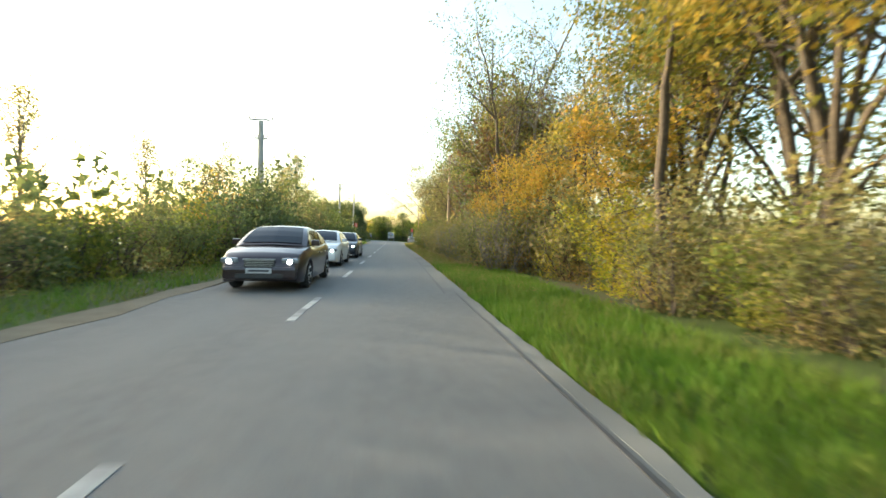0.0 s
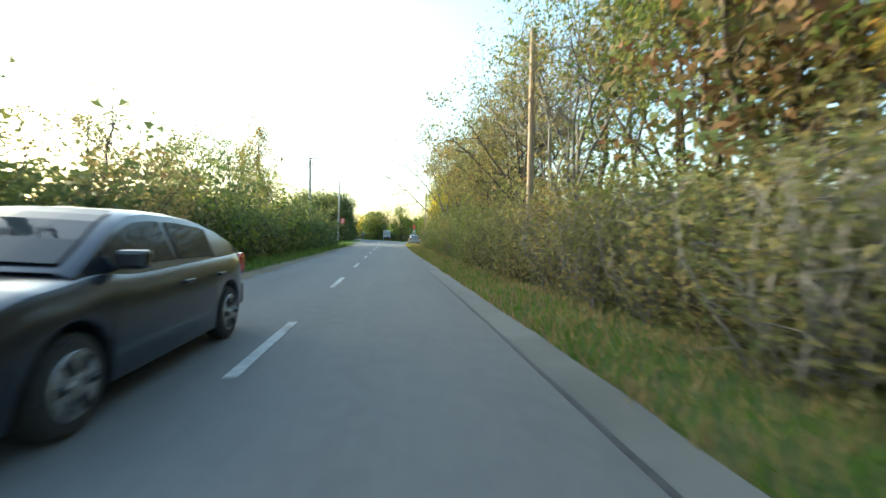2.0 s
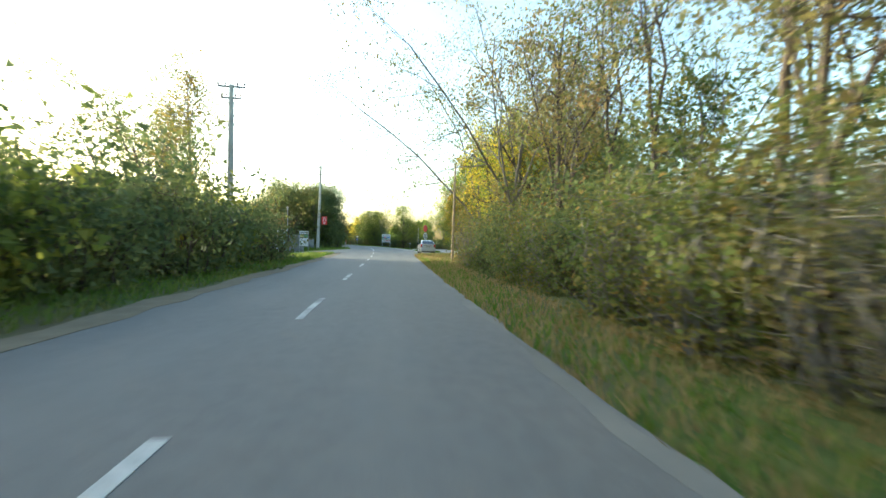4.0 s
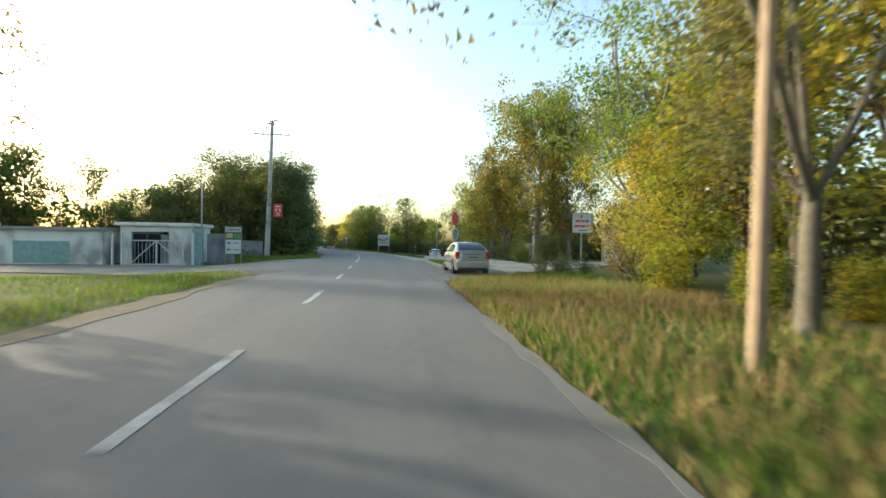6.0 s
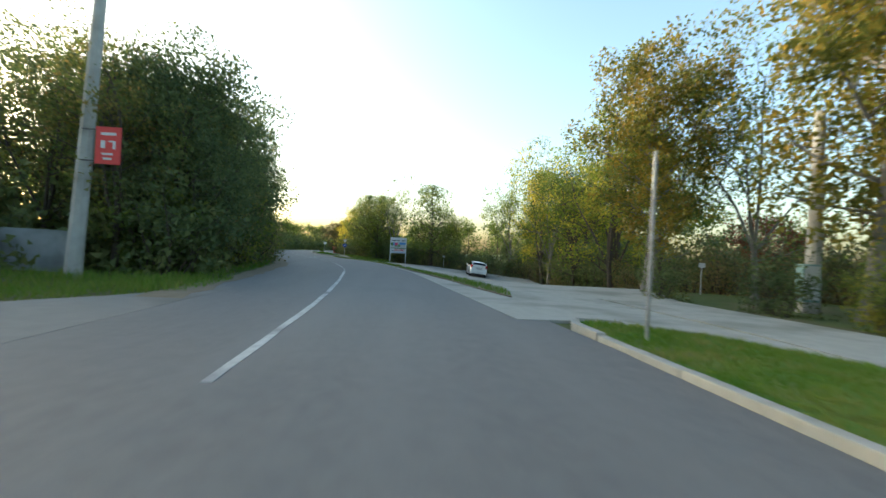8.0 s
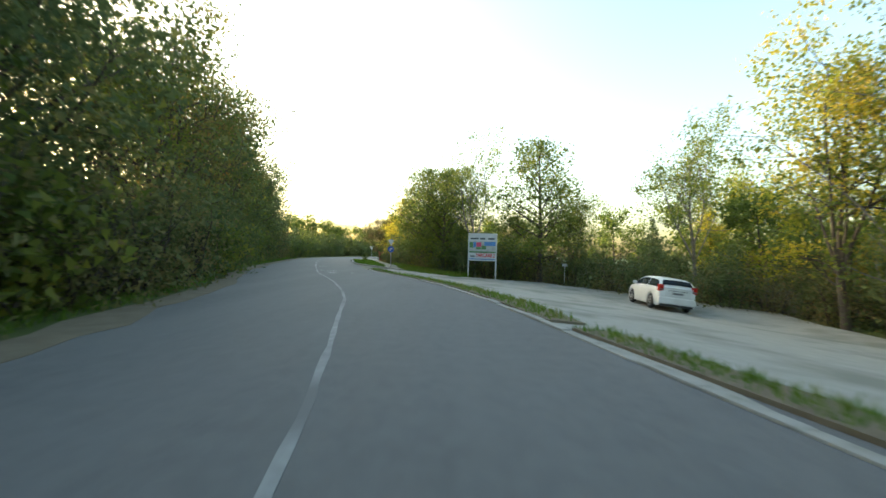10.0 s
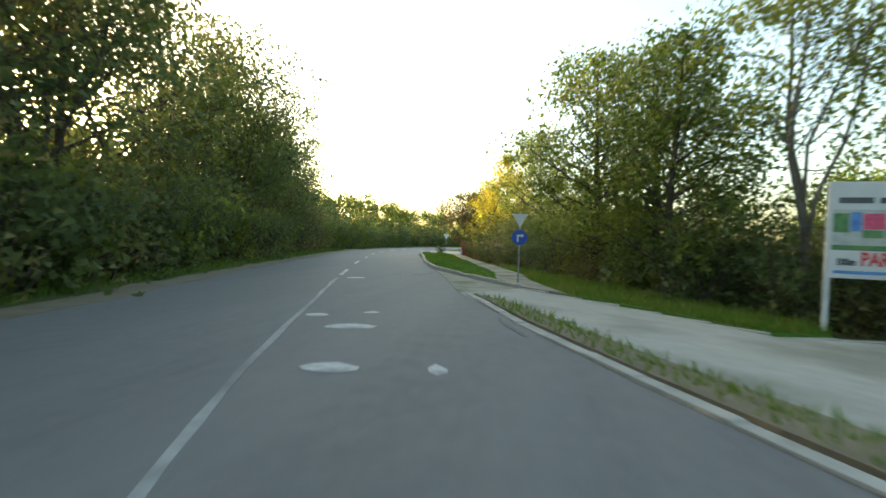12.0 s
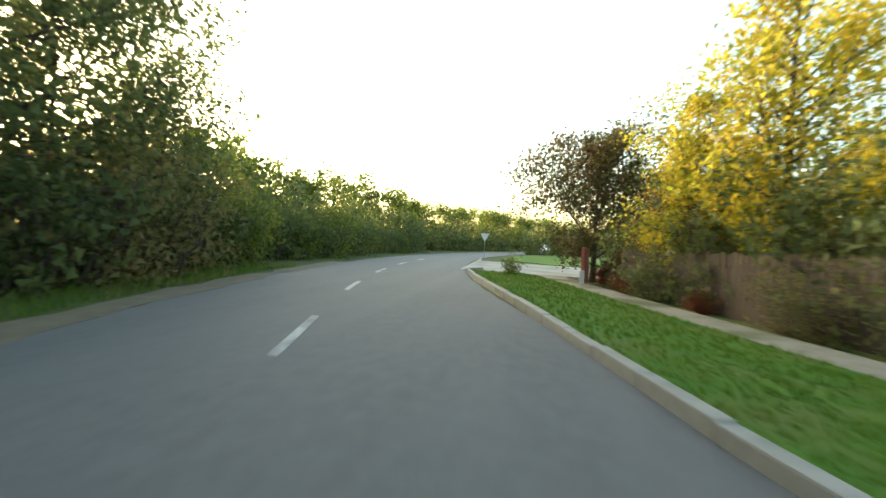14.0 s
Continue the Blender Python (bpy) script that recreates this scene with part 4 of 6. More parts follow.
def make_car(name, label, length, width, height, base, axle_rear, body_paint, top, cabin, m, wheel_r=0.31, lit=False, strip_side=False, tall_tail=True, lamp_z=(0.7, 0.99)):
    """A car. top: height of bonnet, belt and tail along y; cabin: rear glass foot, roof rear, roof front, windscreen foot along y, belt and roof heights."""
    root = empty(name, m)
    tagged(root, label, "car")
    hl, hw = length / 2, width / 2
    wy = (axle_rear, axle_rear + base)
    arch = wheel_r + 0.07
    bm = bmesh.new()
    ys = sorted({round(-hl + length * i / 44, 4) for i in range(45)} | {round(w + arch * k, 4) for w in wy for k in (-1, -0.92, -0.6, -0.3, 0, 0.3, 0.6, 0.92, 1)} | {-hl + 0.03, hl - 0.03, -hl + 0.09, hl - 0.09})
    rings = []
    for y in ys:
        u = abs(y) / hl
        w = hw * (1 - 0.13 * u**10 - 0.03 * u**4)
        zt = interp(top, y)
        e = max(0.0, (u - 0.93) / 0.07)
        zs = 0.2 + 0.12 * e
        zb = zs
        for a in wy:
            d = abs(y - a)
            if d < arch:
                zb = max(zb, wheel_r - 0.01 + math.sqrt(max(arch * arch - d * d, 0)))
        zt2 = zt - 0.06 * e * e
        zm = 0.5 * (zb + zt2)
        half = [(0.0, 0.22 + 0.1 * e), (w * 0.72, max(0.22, zs)), (w * 0.74, zb), (w * 0.965, zb), (w * 1.0, max(zb + 0.02, min(zm, 0.5))), (w * 0.995, max(zb + 0.04, zt2 - 0.2)), (w * 0.975, max(zb + 0.05, zt2 - 0.1)), (w * 0.93, zt2 - 0.025), (w * 0.84, zt2), (w * 0.42, zt2 + 0.018), (0.0, zt2 + 0.025)]
        ring = [bm.verts.new((x, y, z)) for x, z in half] + [bm.verts.new((-x, y, z)) for x, z in half[-2:0:-1]]
        rings.append(ring)
    k = len(rings[0])
    for a, b in zip(rings, rings[1:]):
        for i in range(k):
            bm.faces.new((a[i], a[(i + 1) % k], b[(i + 1) % k], b[i]))
    bm.faces.new(rings[0])
    bm.faces.new(rings[-1][::-1])
    # cabin, along its roof line
    prof, nr, nf, zb_ = cabin
    zr = max(z for _, z in prof)
    yr, yf = prof[0][0], prof[-1][0]
    yrr, yrf = prof[nr][0], prof[-1 - nf][0]
    wb, wr = hw * 0.93, hw * 0.70
    rows, foot = [], []
    for y, z in prof:
        u = min(max((z - zb_) / (zr - zb_), 0), 1)
        ends = 0.92 if y in (yr, yf) else 1.0
        rows.append((y, z, (wb + (wr - wb) * u**1.2) * (0.97 if y in (yr, yf) else 1.0)))
        foot.append((y, wb * ends))
    cv = []
    for (y, z, w), (yy, wf) in zip(rows, foot):
        cv.append([bm.verts.new((-wf, yy, zb_ - 0.06)), bm.verts.new((-w, y, max(z - 0.03, zb_ - 0.05))), bm.verts.new((-w * 0.86, y, z + 0.005)), bm.verts.new((0, y, z + 0.03)),
                   bm.verts.new((w * 0.86, y, z + 0.005)), bm.verts.new((w, y, max(z - 0.03, zb_ - 0.05))), bm.verts.new((wf, yy, zb_ - 0.06))])
    for a, b in zip(cv, cv[1:]):
        for i in range(6):
            bm.faces.new((a[i], a[i + 1], b[i + 1], b[i]))
    bmesh.ops.recalc_face_normals(bm, faces=bm.faces)
    body = part("body", bm, body_paint, root, smooth=True)
    md = body.modifiers.new("round", "BEVEL")
    md.width, md.segments, md.limit_method, md.angle_limit = 0.018, 2, "ANGLE", radians(38)

    def sheet(nm, grid):
        b2 = bmesh.new()
        vs = [[b2.verts.new(p) for p in line] for line in grid]
        for a, b in zip(vs, vs[1:]):
            for i in range(len(a) - 1):
                b2.faces.new((a[i], a[i + 1], b[i + 1], b[i]))
        bmesh.ops.recalc_face_normals(b2, faces=b2.faces)
        bmesh.ops.solidify(b2, geom=b2.faces[:], thickness=0.005)
        return part(nm, b2, CAR_GLASS, root, smooth=False)

    def at(y):
        for (a, za, wa), (b, zb2, wbb) in zip(rows, rows[1:]):
            if a <= y <= b:
                q = (y - a) / (b - a)
                return za + (zb2 - za) * q, wa + (wbb - wa) * q
        return rows[-1][1:]

    for nm, ya, yb, out in (("windscreen", yrf + 0.03, yf - 0.07, 1), ("rear_window", yr + 0.06, yrr - 0.03, -1)):
        ls = []
        for i in range(7):
            y = ya + (yb - ya) * i / 6
            z, w = at(y)
            ls.append([(-w * 0.85, y + out * 0.01, z + 0.02), (-w * 0.45, y + out * 0.01, z + 0.034), (0, y + out * 0.01, z + 0.044), (w * 0.45, y + out * 0.01, z + 0.034), (w * 0.85, y + out * 0.01, z + 0.02)])
        sheet(nm, ls)
    for sx in (-1, 1):
        def side(y, k):
            z, w = at(y)
            z0, z1 = zb_ - 0.05, max(z - 0.03, zb_ - 0.045)
            return (sx * (wb + (w - wb) * k + 0.009), y, z0 + (z1 - z0) * k)
        ymid = (yrr + yrf) / 2 + 0.12
        for ya, yb in ((ymid + 0.04, yf - 0.3), (yrr - 0.12, ymid - 0.04)):
            sheet("side_window", [[side(ya + (yb - ya) * i / 7, 0.16), side(ya + (yb - ya) * i / 7, 0.5), side(ya + (yb - ya) * i / 7, 0.88)] for i in range(8)])
        # mirror, handles, lamps
        mb = bmesh.new()
        box(mb, sx * (hw * 0.93), sx * (hw * 0.93 + 0.2), yf - 0.5, yf - 0.38, zb_ + 0.0, zb_ + 0.14, 0.03)
        part("mirror", mb, BLACK_TRIM if strip_side else body_paint, root)
        for hy_ in (ymid - 0.02, ymid - 0.85):
            hb = bmesh.new()
            box(hb, sx * (hw * 0.985), sx * (hw + 0.03), hy_ - 0.1, hy_ + 0.1, zb_ - 0.2, zb_ - 0.165, 0.01)
            part("door_handle", hb, BLACK_TRIM if strip_side else body_paint, root)
        if strip_side:
            sb = bmesh.new()
            box(sb, sx * (hw * 0.99), sx * (hw + 0.014), wy[0] + 0.45, wy[1] - 0.42, 0.5, 0.56, 0.008)
            part("side_strip", sb, BLACK_TRIM, root)
        lb = bmesh.new()
        box(lb, sx * (hw * 0.5), sx * (hw * 0.9), hl - 0.34, hl - 0.012, 0.615, 0.735, 0.045)
        hd = part("headlight", lb, LAMP_CLEAR, root)
        if lit:
            bl = bmesh.new()
            tube(bl, (sx * hw * 0.7, hl - 0.02, 0.655), (sx * hw * 0.7, hl - 0.004, 0.655), 0.05, 0.05, 12)
            part("bulb", bl, LAMP_ON, hd)
        tb = bmesh.new()
        if tall_tail:
            box(tb, sx * (hw * 0.68), sx * (hw * 0.935), -hl - 0.006, -hl + 0.26, *lamp_z, 0.06)
        else:
            box(tb, sx * (hw * 0.5), sx * (hw * 0.91), -hl - 0.004, -hl + 0.22, 0.68, 0.86, 0.04)
        tl = part("tail_light", tb, LAMP_RED, root)
        if tall_tail:
            zm = lamp_z[0] + 0.1
            part("lens", boxes((sx * hw * 0.68, sx * hw * 0.89, -hl - 0.011, -hl - 0.004, zm - 0.03, zm + 0.03, 0.003)), LAMP_CLEAR, tl)
    fb = boxes((-hw * 0.36, hw * 0.36, hl - 0.06, hl + 0.012, 0.5, 0.7, 0.03), (-hw * 0.3, hw * 0.3, hl - 0.08, hl - 0.01, 0.5, 0.56, 0.01))
    grille = part("grille", fb, BLACK_TRIM, root)
    for i in range(4):
        part("slat", boxes((-hw * 0.33, hw * 0.33, hl + 0.012, hl + 0.02, 0.56 + i * 0.037, 0.572 + i * 0.037)), RIM, grille)
    part("rim", boxes((-hw * 0.38, hw * 0.38, hl + 0.004, hl + 0.022, 0.695, 0.715, 0.006)), RIM, grille)
    for sgn, z0 in ((1, 0.41), (-1, 0.72 if tall_tail else 0.5)):
        y0 = sgn * (hl + (0.04 if sgn > 0 else 0.03 if tall_tail else 0.056))
        pl = part("plate", boxes((-0.26, 0.26, y0 - 0.008, y0 + 0.008, z0, z0 + 0.11)), PLATE, root)
        part("bar", boxes((-0.21, 0.21, y0 + sgn * 0.008, y0 + sgn * 0.012, z0 + 0.035, z0 + 0.075)), PLATE_BAR, pl)
    part("bumper", boxes((-hw * 0.9, hw * 0.9, -hl - 0.05, -hl + 0.2, 0.3, 0.6, 0.06)), body_paint, root)
    if tall_tail:
        lid = part("tailgate", boxes((-hw * 0.63, hw * 0.63, -hl - 0.018, -hl + 0.05, 0.63, 0.985, 0.025)), body_paint, root)
        part("plate_recess", boxes((-0.4, 0.4, -hl - 0.022, -hl - 0.012, 0.68, 0.87, 0.005)), body_paint, lid)
        part("trim_strip", boxes((-0.42, 0.42, -hl - 0.03, -hl - 0.012, 0.875, 0.895, 0.004)), BLACK_TRIM, lid)
        part("spoiler", boxes((-hw * 0.7, hw * 0.7, -hl - 0.03, -hl + 0.1, 0.99, 1.02, 0.012)), body_paint, root)
    part("front_bumper", boxes((-hw * 0.86, hw * 0.86, hl - 0.2, hl + 0.03, 0.27, 0.55, 0.07)), body_paint, root)
    part("intake", boxes((-hw * 0.55, hw * 0.55, hl + 0.02, hl + 0.036, 0.3, 0.4, 0.01)), BLACK_TRIM, root)
    part("lower_trim", boxes((-hw * 0.8, hw * 0.8, -hl + 0.0, -hl + 0.2, 0.2, 0.3, 0.02)), BLACK_TRIM, root)
    for a in wy:
        for sx in (-1, 1):
            wx = sx * (hw - 0.11)
            tb = bmesh.new()
            tube(tb, (wx - 0.1, a, wheel_r), (wx + 0.1, a, wheel_r), wheel_r, wheel_r, 28)
            es = [e for e in tb.edges if len(e.link_faces) == 2 and any(len(f.verts) > 4 for f in e.link_faces)]
            bmesh.ops.bevel(tb, geom=es, offset=0.03, segments=2, affect="EDGES")
            wheel = part("wheel", tb, TYRE, root)
            rb = bmesh.new()
            ox = wx + sx * 0.098
            tube(rb, (ox, a, wheel_r), (ox + sx * 0.008, a, wheel_r), wheel_r * 0.68, wheel_r * 0.66, 24)
            tube(rb, (ox, a, wheel_r), (ox + sx * 0.025, a, wheel_r), 0.06, 0.05, 12)
            part("rim", rb, RIM, wheel)
            for s in range(6):
                g = s * math.pi / 3
                hb = bmesh.new()
                tube(hb, (ox + sx * 0.01, a + math.cos(g) * 0.09, wheel_r + math.sin(g) * 0.09), (ox + sx * 0.01, a + math.cos(g) * wheel_r * 0.58, wheel_r + math.sin(g) * wheel_r * 0.58), 0.026, 0.034, 6)
                part("slot", hb, BLACK_TRIM, wheel)
    return root


SILVER = paint("silver_paint", (0.43, 0.455, 0.48), 0.55, 0.33)
WHITE = paint("white_paint", (0.72, 0.73, 0.72), 0.0, 0.3)
MAROON = paint("dark_maroon_paint", (0.035, 0.022, 0.024), 0.4, 0.28)
NAVY = paint("dark_blue_paint", (0.018, 0.022, 0.032), 0.4, 0.28)
HATCH = [(-2.06, 0.98), (-2.0, 1.02), (-1.2, 0.98), (0.5, 0.94), (0.95, 0.97), (1.45, 0.91), (1.8, 0.83), (1.98, 0.74), (2.06, 0.6)]
SEDAN = [(-2.24, 0.9), (-2.15, 1.0), (-1.5, 1.02), (-0.9, 0.98), (0.5, 0.95), (1.0, 0.99), (1.6, 0.92), (2.0, 0.83), (2.17, 0.73), (2.24, 0.58)]
FAST_BACK = ([(-1.96, 1.02), (-1.66, 1.16), (-1.3, 1.29), (-0.95, 1.375), (-0.45, 1.415), (0.0, 1.42), (0.3, 1.395), (0.55, 1.31), (0.85, 1.16), (1.18, 0.97)], 3, 3, 0.97)
STEEP_BACK = ([(-2.1, 1.0), (-1.98, 1.2), (-1.82, 1.34), (-1.35, 1.41), (-0.6, 1.44), (0.0, 1.44), (0.35, 1.41), (0.65, 1.31), (0.95, 1.17), (1.28, 0.99)], 2, 3, 0.99)
SALOON = ([(-1.8, 1.02), (-1.45, 1.18), (-1.1, 1.32), (-0.7, 1.41), (-0.2, 1.445), (0.15, 1.44), (0.42, 1.4), (0.68, 1.3), (0.95, 1.17), (1.28, 0.98)], 3, 3, 0.98)
make_car("car", "silver five-door hatchback parked at the driveway mouth", 4.11, 1.68, 1.42, 2.606, -1.33, SILVER, HATCH,
         FAST_BACK, Matrix.Translation((3.58, 91.38, 0)) @ Matrix.Rotation(radians(1.0), 4, "Z") @ Matrix.Diagonal((0.9, 0.92, 0.94, 1)), 0.3, strip_side=True, lamp_z=(0.66, 1.0))
make_car("car", "white five-door hatchback parked on the lay-by", 4.37, 1.80, 1.44, 2.647, -1.32, WHITE, [(a * 1.062, b * 1.03) for a, b in HATCH],
         STEEP_BACK, Matrix.Translation((7.1, 141.1, fall(7.1, 141.1) + 0.012)) @ Matrix.Rotation(radians(5.4), 4, "Y") @ Matrix.Rotation(radians(-3), 4, "Z") @ Matrix.Diagonal((0.97, 0.92, 1, 1)), 0.33, lamp_z=(0.82, 1.14))
ONCOMING = Matrix.Rotation(radians(180), 4, "Z")
make_car("car", "dark maroon saloon with lit headlamps in the oncoming lane", 4.48, 1.76, 1.45, 2.7, -1.42, MAROON, SEDAN,
         SALOON, Matrix.Translation((-2.75, 9.8 + 2.24, 0)) @ ONCOMING, 0.31, lit=True, tall_tail=False)
make_car("car", "white liftback with lit headlamps in the oncoming lane", 4.6, 1.82, 1.46, 2.68, -1.42, WHITE, [(a * 1.027, b) for a, b in SEDAN],
         SALOON, Matrix.Translation((-2.95, 17.7 + 2.3, 0)) @ ONCOMING, 0.33, lit=True, tall_tail=False)
make_car("car", "dark blue hatchback with lit headlamps in the oncoming lane", 4.2, 1.78, 1.47, 2.62, -1.34, NAVY, [(a * 1.02, b) for a, b in HATCH],
         FAST_BACK, Matrix.Translation((-2.8, 25.0 + 2.1, 0)) @ ONCOMING, 0.31, lit=True)
make_car("car", "small white hatchback far off round the bend", 4.2, 1.78, 1.45, 2.62, -1.34, WHITE, [(a * 1.02, b) for a, b in HATCH],
         FAST_BACK, Matrix.Translation((road_x(236) + 1.5, 236, 0.004)) @ Matrix.Rotation(radians(-18), 4, "Z"), 0.31)


# ---- poles, wires and signs ----
POLE = material("pole_concrete", (0.3, 0.29, 0.26), 0.9, second=(0.4, 0.39, 0.35), scale=4, amount=1.3, bump=0.5, fine=50, third=(0.2, 0.19, 0.165), coarse=0.8)
WOODPOLE = material("pole_wood", (0.2, 0.15, 0.1), 0.9, second=(0.3, 0.24, 0.17), scale=5, amount=1.2, bump=0.7, fine=40)
STEEL = material("galvanised_steel", (0.34, 0.35, 0.36), 0.5, 0.6, second=(0.24, 0.24, 0.24), scale=10, bump=0.2)
DARK_STEEL = material("dark_steel", (0.06, 0.06, 0.062), 0.6, 0.5, second=(0.1, 0.09, 0.08), scale=12)
CERAMIC = material("insulator_glaze", (0.12, 0.07, 0.05), 0.2, second=(0.2, 0.13, 0.1), scale=20)
RUST = material("rusty_steel", (0.26, 0.12, 0.05), 0.8, second=(0.36, 0.2, 0.09), scale=9)
CLEAR_GLASS = bpy.data.materials.new("clear_glass")
CLEAR_GLASS.use_nodes = True
for key, value in (("Transmission Weight", 1.0), ("Roughness", 0.02), ("IOR", 1.1)):
    CLEAR_GLASS.node_tree.nodes["Principled BSDF"].inputs[key].default_value = value
WHITE_BOARD = material("white_board", (0.55, 0.56, 0.56), 0.6, second=(0.45, 0.46, 0.45), scale=4, amount=1.2)
RED_SIGN = material("red_sign", (0.55, 0.035, 0.03), 0.5, second=(0.42, 0.03, 0.03), scale=5, amount=1.0)
BLUE_SIGN = material("blue_sign", (0.01, 0.07, 0.38), 0.45, second=(0.015, 0.06, 0.28), scale=6)
GREEN_PRINT = material("green_print", (0.05, 0.16, 0.05), 0.6, second=(0.12, 0.22, 0.08), scale=9)
BLUE_PRINT = material("blue_print", (0.06, 0.16, 0.4), 0.6, second=(0.1, 0.24, 0.5), scale=9)
PINK_PRINT = material("pink_print", (0.6, 0.08, 0.16), 0.6, second=(0.45, 0.06, 0.12), scale=14)
GREY_PRINT = material("grey_print", (0.32, 0.33, 0.31), 0.6, second=(0.42, 0.43, 0.4), scale=6)
YELLOW_PRINT = material("yellow_print", (0.4, 0.38, 0.14), 0.6, second=(0.32, 0.3, 0.12), scale=9)
DARK_PRINT = material("dark_print", (0.04, 0.05, 0.05), 0.6, second=(0.07, 0.08, 0.08), scale=10)


def power_pole(x, y, h, label, r0=0.17, r1=0.09, arms=(), turn=0, mat=None, lean=(0, 0), top_pins=True):
    root = empty("utility_pole", pose(x, y, -0.05, lean[0], lean[1], turn))
    tagged(root, label, "utility pole")
    bm = bmesh.new()
    tube(bm, (0, 0, -0.2), (0, 0, h), r0 * 1.1, r1 * 1.1, 8)
    part("shaft", bm, mat or POLE, root)
    for z, w in arms:
        arm = part("crossarm", boxes((-w, w, -0.05, 0.05, z - 0.04, z + 0.04, 0.01)), DARK_STEEL, root)
        bb = bmesh.new()
        tube(bb, (-w * 0.6, 0.06, z), (0, 0.06, z - 0.5), 0.02, 0.02, 6)
        tube(bb, (w * 0.6, 0.06, z), (0, 0.06, z - 0.5), 0.02, 0.02, 6)
        part("brace", bb, DARK_STEEL, root)
        for k in (-0.95, -0.45, 0.45, 0.95):
            ib = bmesh.new()
            tube(ib, (k * w, 0, z + 0.04), (k * w, 0, z + 0.1), 0.015, 0.015, 6)
            tube(ib, (k * w, 0, z + 0.1), (k * w, 0, z + 0.16), 0.06, 0.05, 10)
            tube(ib, (k * w, 0, z + 0.16), (k * w, 0, z + 0.24), 0.045, 0.03, 10)
            part("insulator", ib, CERAMIC, arm)
    return root


power_pole(-9, 31.65, 8.9, "grey concrete power pole with crossarms above the hedge", 0.25, 0.15, ((9.0, 0.8), (7.75, 0.42)), 0)
power_pole(-8.5, 71.8, 9.4, "grey concrete power pole with crossarms above the hedge", 0.18, 0.11, ((9.3, 0.7), (8.7, 0.5)), 4)
pole_a = power_pole(-9.96, 110.51, 11.4, "tall grey concrete power pole with crossarm and red banner", 0.21, 0.12, ((10.3, 1.5),), -4, lean=(-1.5, 1.2))
# curled line ends on the pole head
cb = bmesh.new()
for k in range(7):
    a = random.uniform(0.4, 2.6)
    p = Vector((0, 0, 10.7 + 0.1 * k))
    for s in range(5):
        q = p + Vector((-math.cos(a) * 0.26 * (1 if k % 2 else -0.7), random.uniform(-0.1, 0.1), math.sin(a) * 0.2))
        tube(cb, p, q, 0.03, 0.03, 5)
        p, a = q, a + random.uniform(0.3, 1.0)
part("line_end", cb, DARK_STEEL, pole_a)
power_pole(-12.68, 104.3, 5.2, "thin grey steel lamp post behind the gate wall", 0.06, 0.04, (), 0, STEEL)
lampbm = boxes((-0.1, 0.1, -0.35, 0.2, 5.1, 5.22, 0.03))
lamp = part("street_lamp_head", lampbm, STEEL)
lamp.matrix_basis = pose(-12.68, 104.13, -0.02, 0, 0, 20)
tagged(lamp, "small grey lamp head on a thin post", "lamp")
power_pole(4.05, 75.8, 6.3, "slender weathered wooden utility pole beside the verge", 0.085, 0.06, (), 0, WOODPOLE, lean=(0, 1.0))
power_pole(4.6, 37.55, 8.2, "weathered wooden utility pole inside the wood edge", 0.12, 0.09, (), 0, WOODPOLE)
power_pole(3.5, 102.9, 3.0, "thin grey steel post on the grass island", 0.028, 0.026, (), 0, STEEL)


def curve_wire(name, pts, r, label):
    cu = bpy.data.curves.new(name, "CURVE")
    cu.dimensions = "3D"
    cu.bevel_depth = r
    cu.bevel_resolution = 1
    sp = cu.splines.new("POLY")
    sp.points.add(len(pts) - 1)
    for p, c in zip(sp.points, pts):
        p.co = (*c, 1)
    ob = new(name, cu)
    ob.data.materials.append(DARK_STEEL)
    return tagged(ob, label, "cable")


def span(a, b, sag):
    return [tuple(a[i] + (b[i] - a[i]) * k / 16 - (sag * 4 * (k / 16) * (1 - k / 16) if i == 2 else 0) for i in range(3)) for k in range(17)]


for dz in (0, 0.35, 1.4):
    curve_wire("overhead_wire", span((13.2, 107.66, 6.2 + dz), (60, 118, 7.5 + dz), 0.8), 0.012, "thin dark overhead wire beyond the trees")


def bars(parent, mat, specs, y, name="bar"):
    for x0, x1, z0, z1 in specs:
        part(name, boxes((x0, x1, y - 0.004, y, z0, z1)), mat, parent)


def word(parent, text, size, x, y, z, mat, turn=0, squeeze=1.0):
    cu = bpy.data.curves.new("lettering", "FONT")
    cu.body, cu.size, cu.align_x, cu.extrude, cu.offset = text, size, "CENTER", 0.003, 0.008
    cu.materials.append(mat)
    ob = new("lettering", cu)
    ob.parent = parent
    ob.matrix_basis = pose(x, y, z, 90, 0, turn) @ Matrix.Diagonal((squeeze, 1, 1, 1))
    return ob


# red banner on the pole
banner = empty("banner", pose(-9.08, 110.35, 3.85, 0, 0, -2))
tagged(banner, "red printed banner fixed to the power pole", "banner")
part("panel", boxes((-0.36, 0.36, -0.02, 0.02, -0.55, 0.55, 0.01)), RED_SIGN, banner)
for z in (-0.46, 0.46):
    part("bracket", boxes((-0.76, -0.34, -0.015, 0.015, z - 0.02, z + 0.02)), DARK_STEEL, banner)
bars(banner, WHITE_BOARD, ((-0.2, 0.22, 0.3, 0.38), (-0.2, -0.08, -0.08, 0.14), (0.02, 0.22, 0.1, 0.14), (0.14, 0.22, -0.1, 0.1), (-0.16, 0.16, -0.28, -0.22), (-0.12, 0.12, -0.42, -0.36)), -0.022)

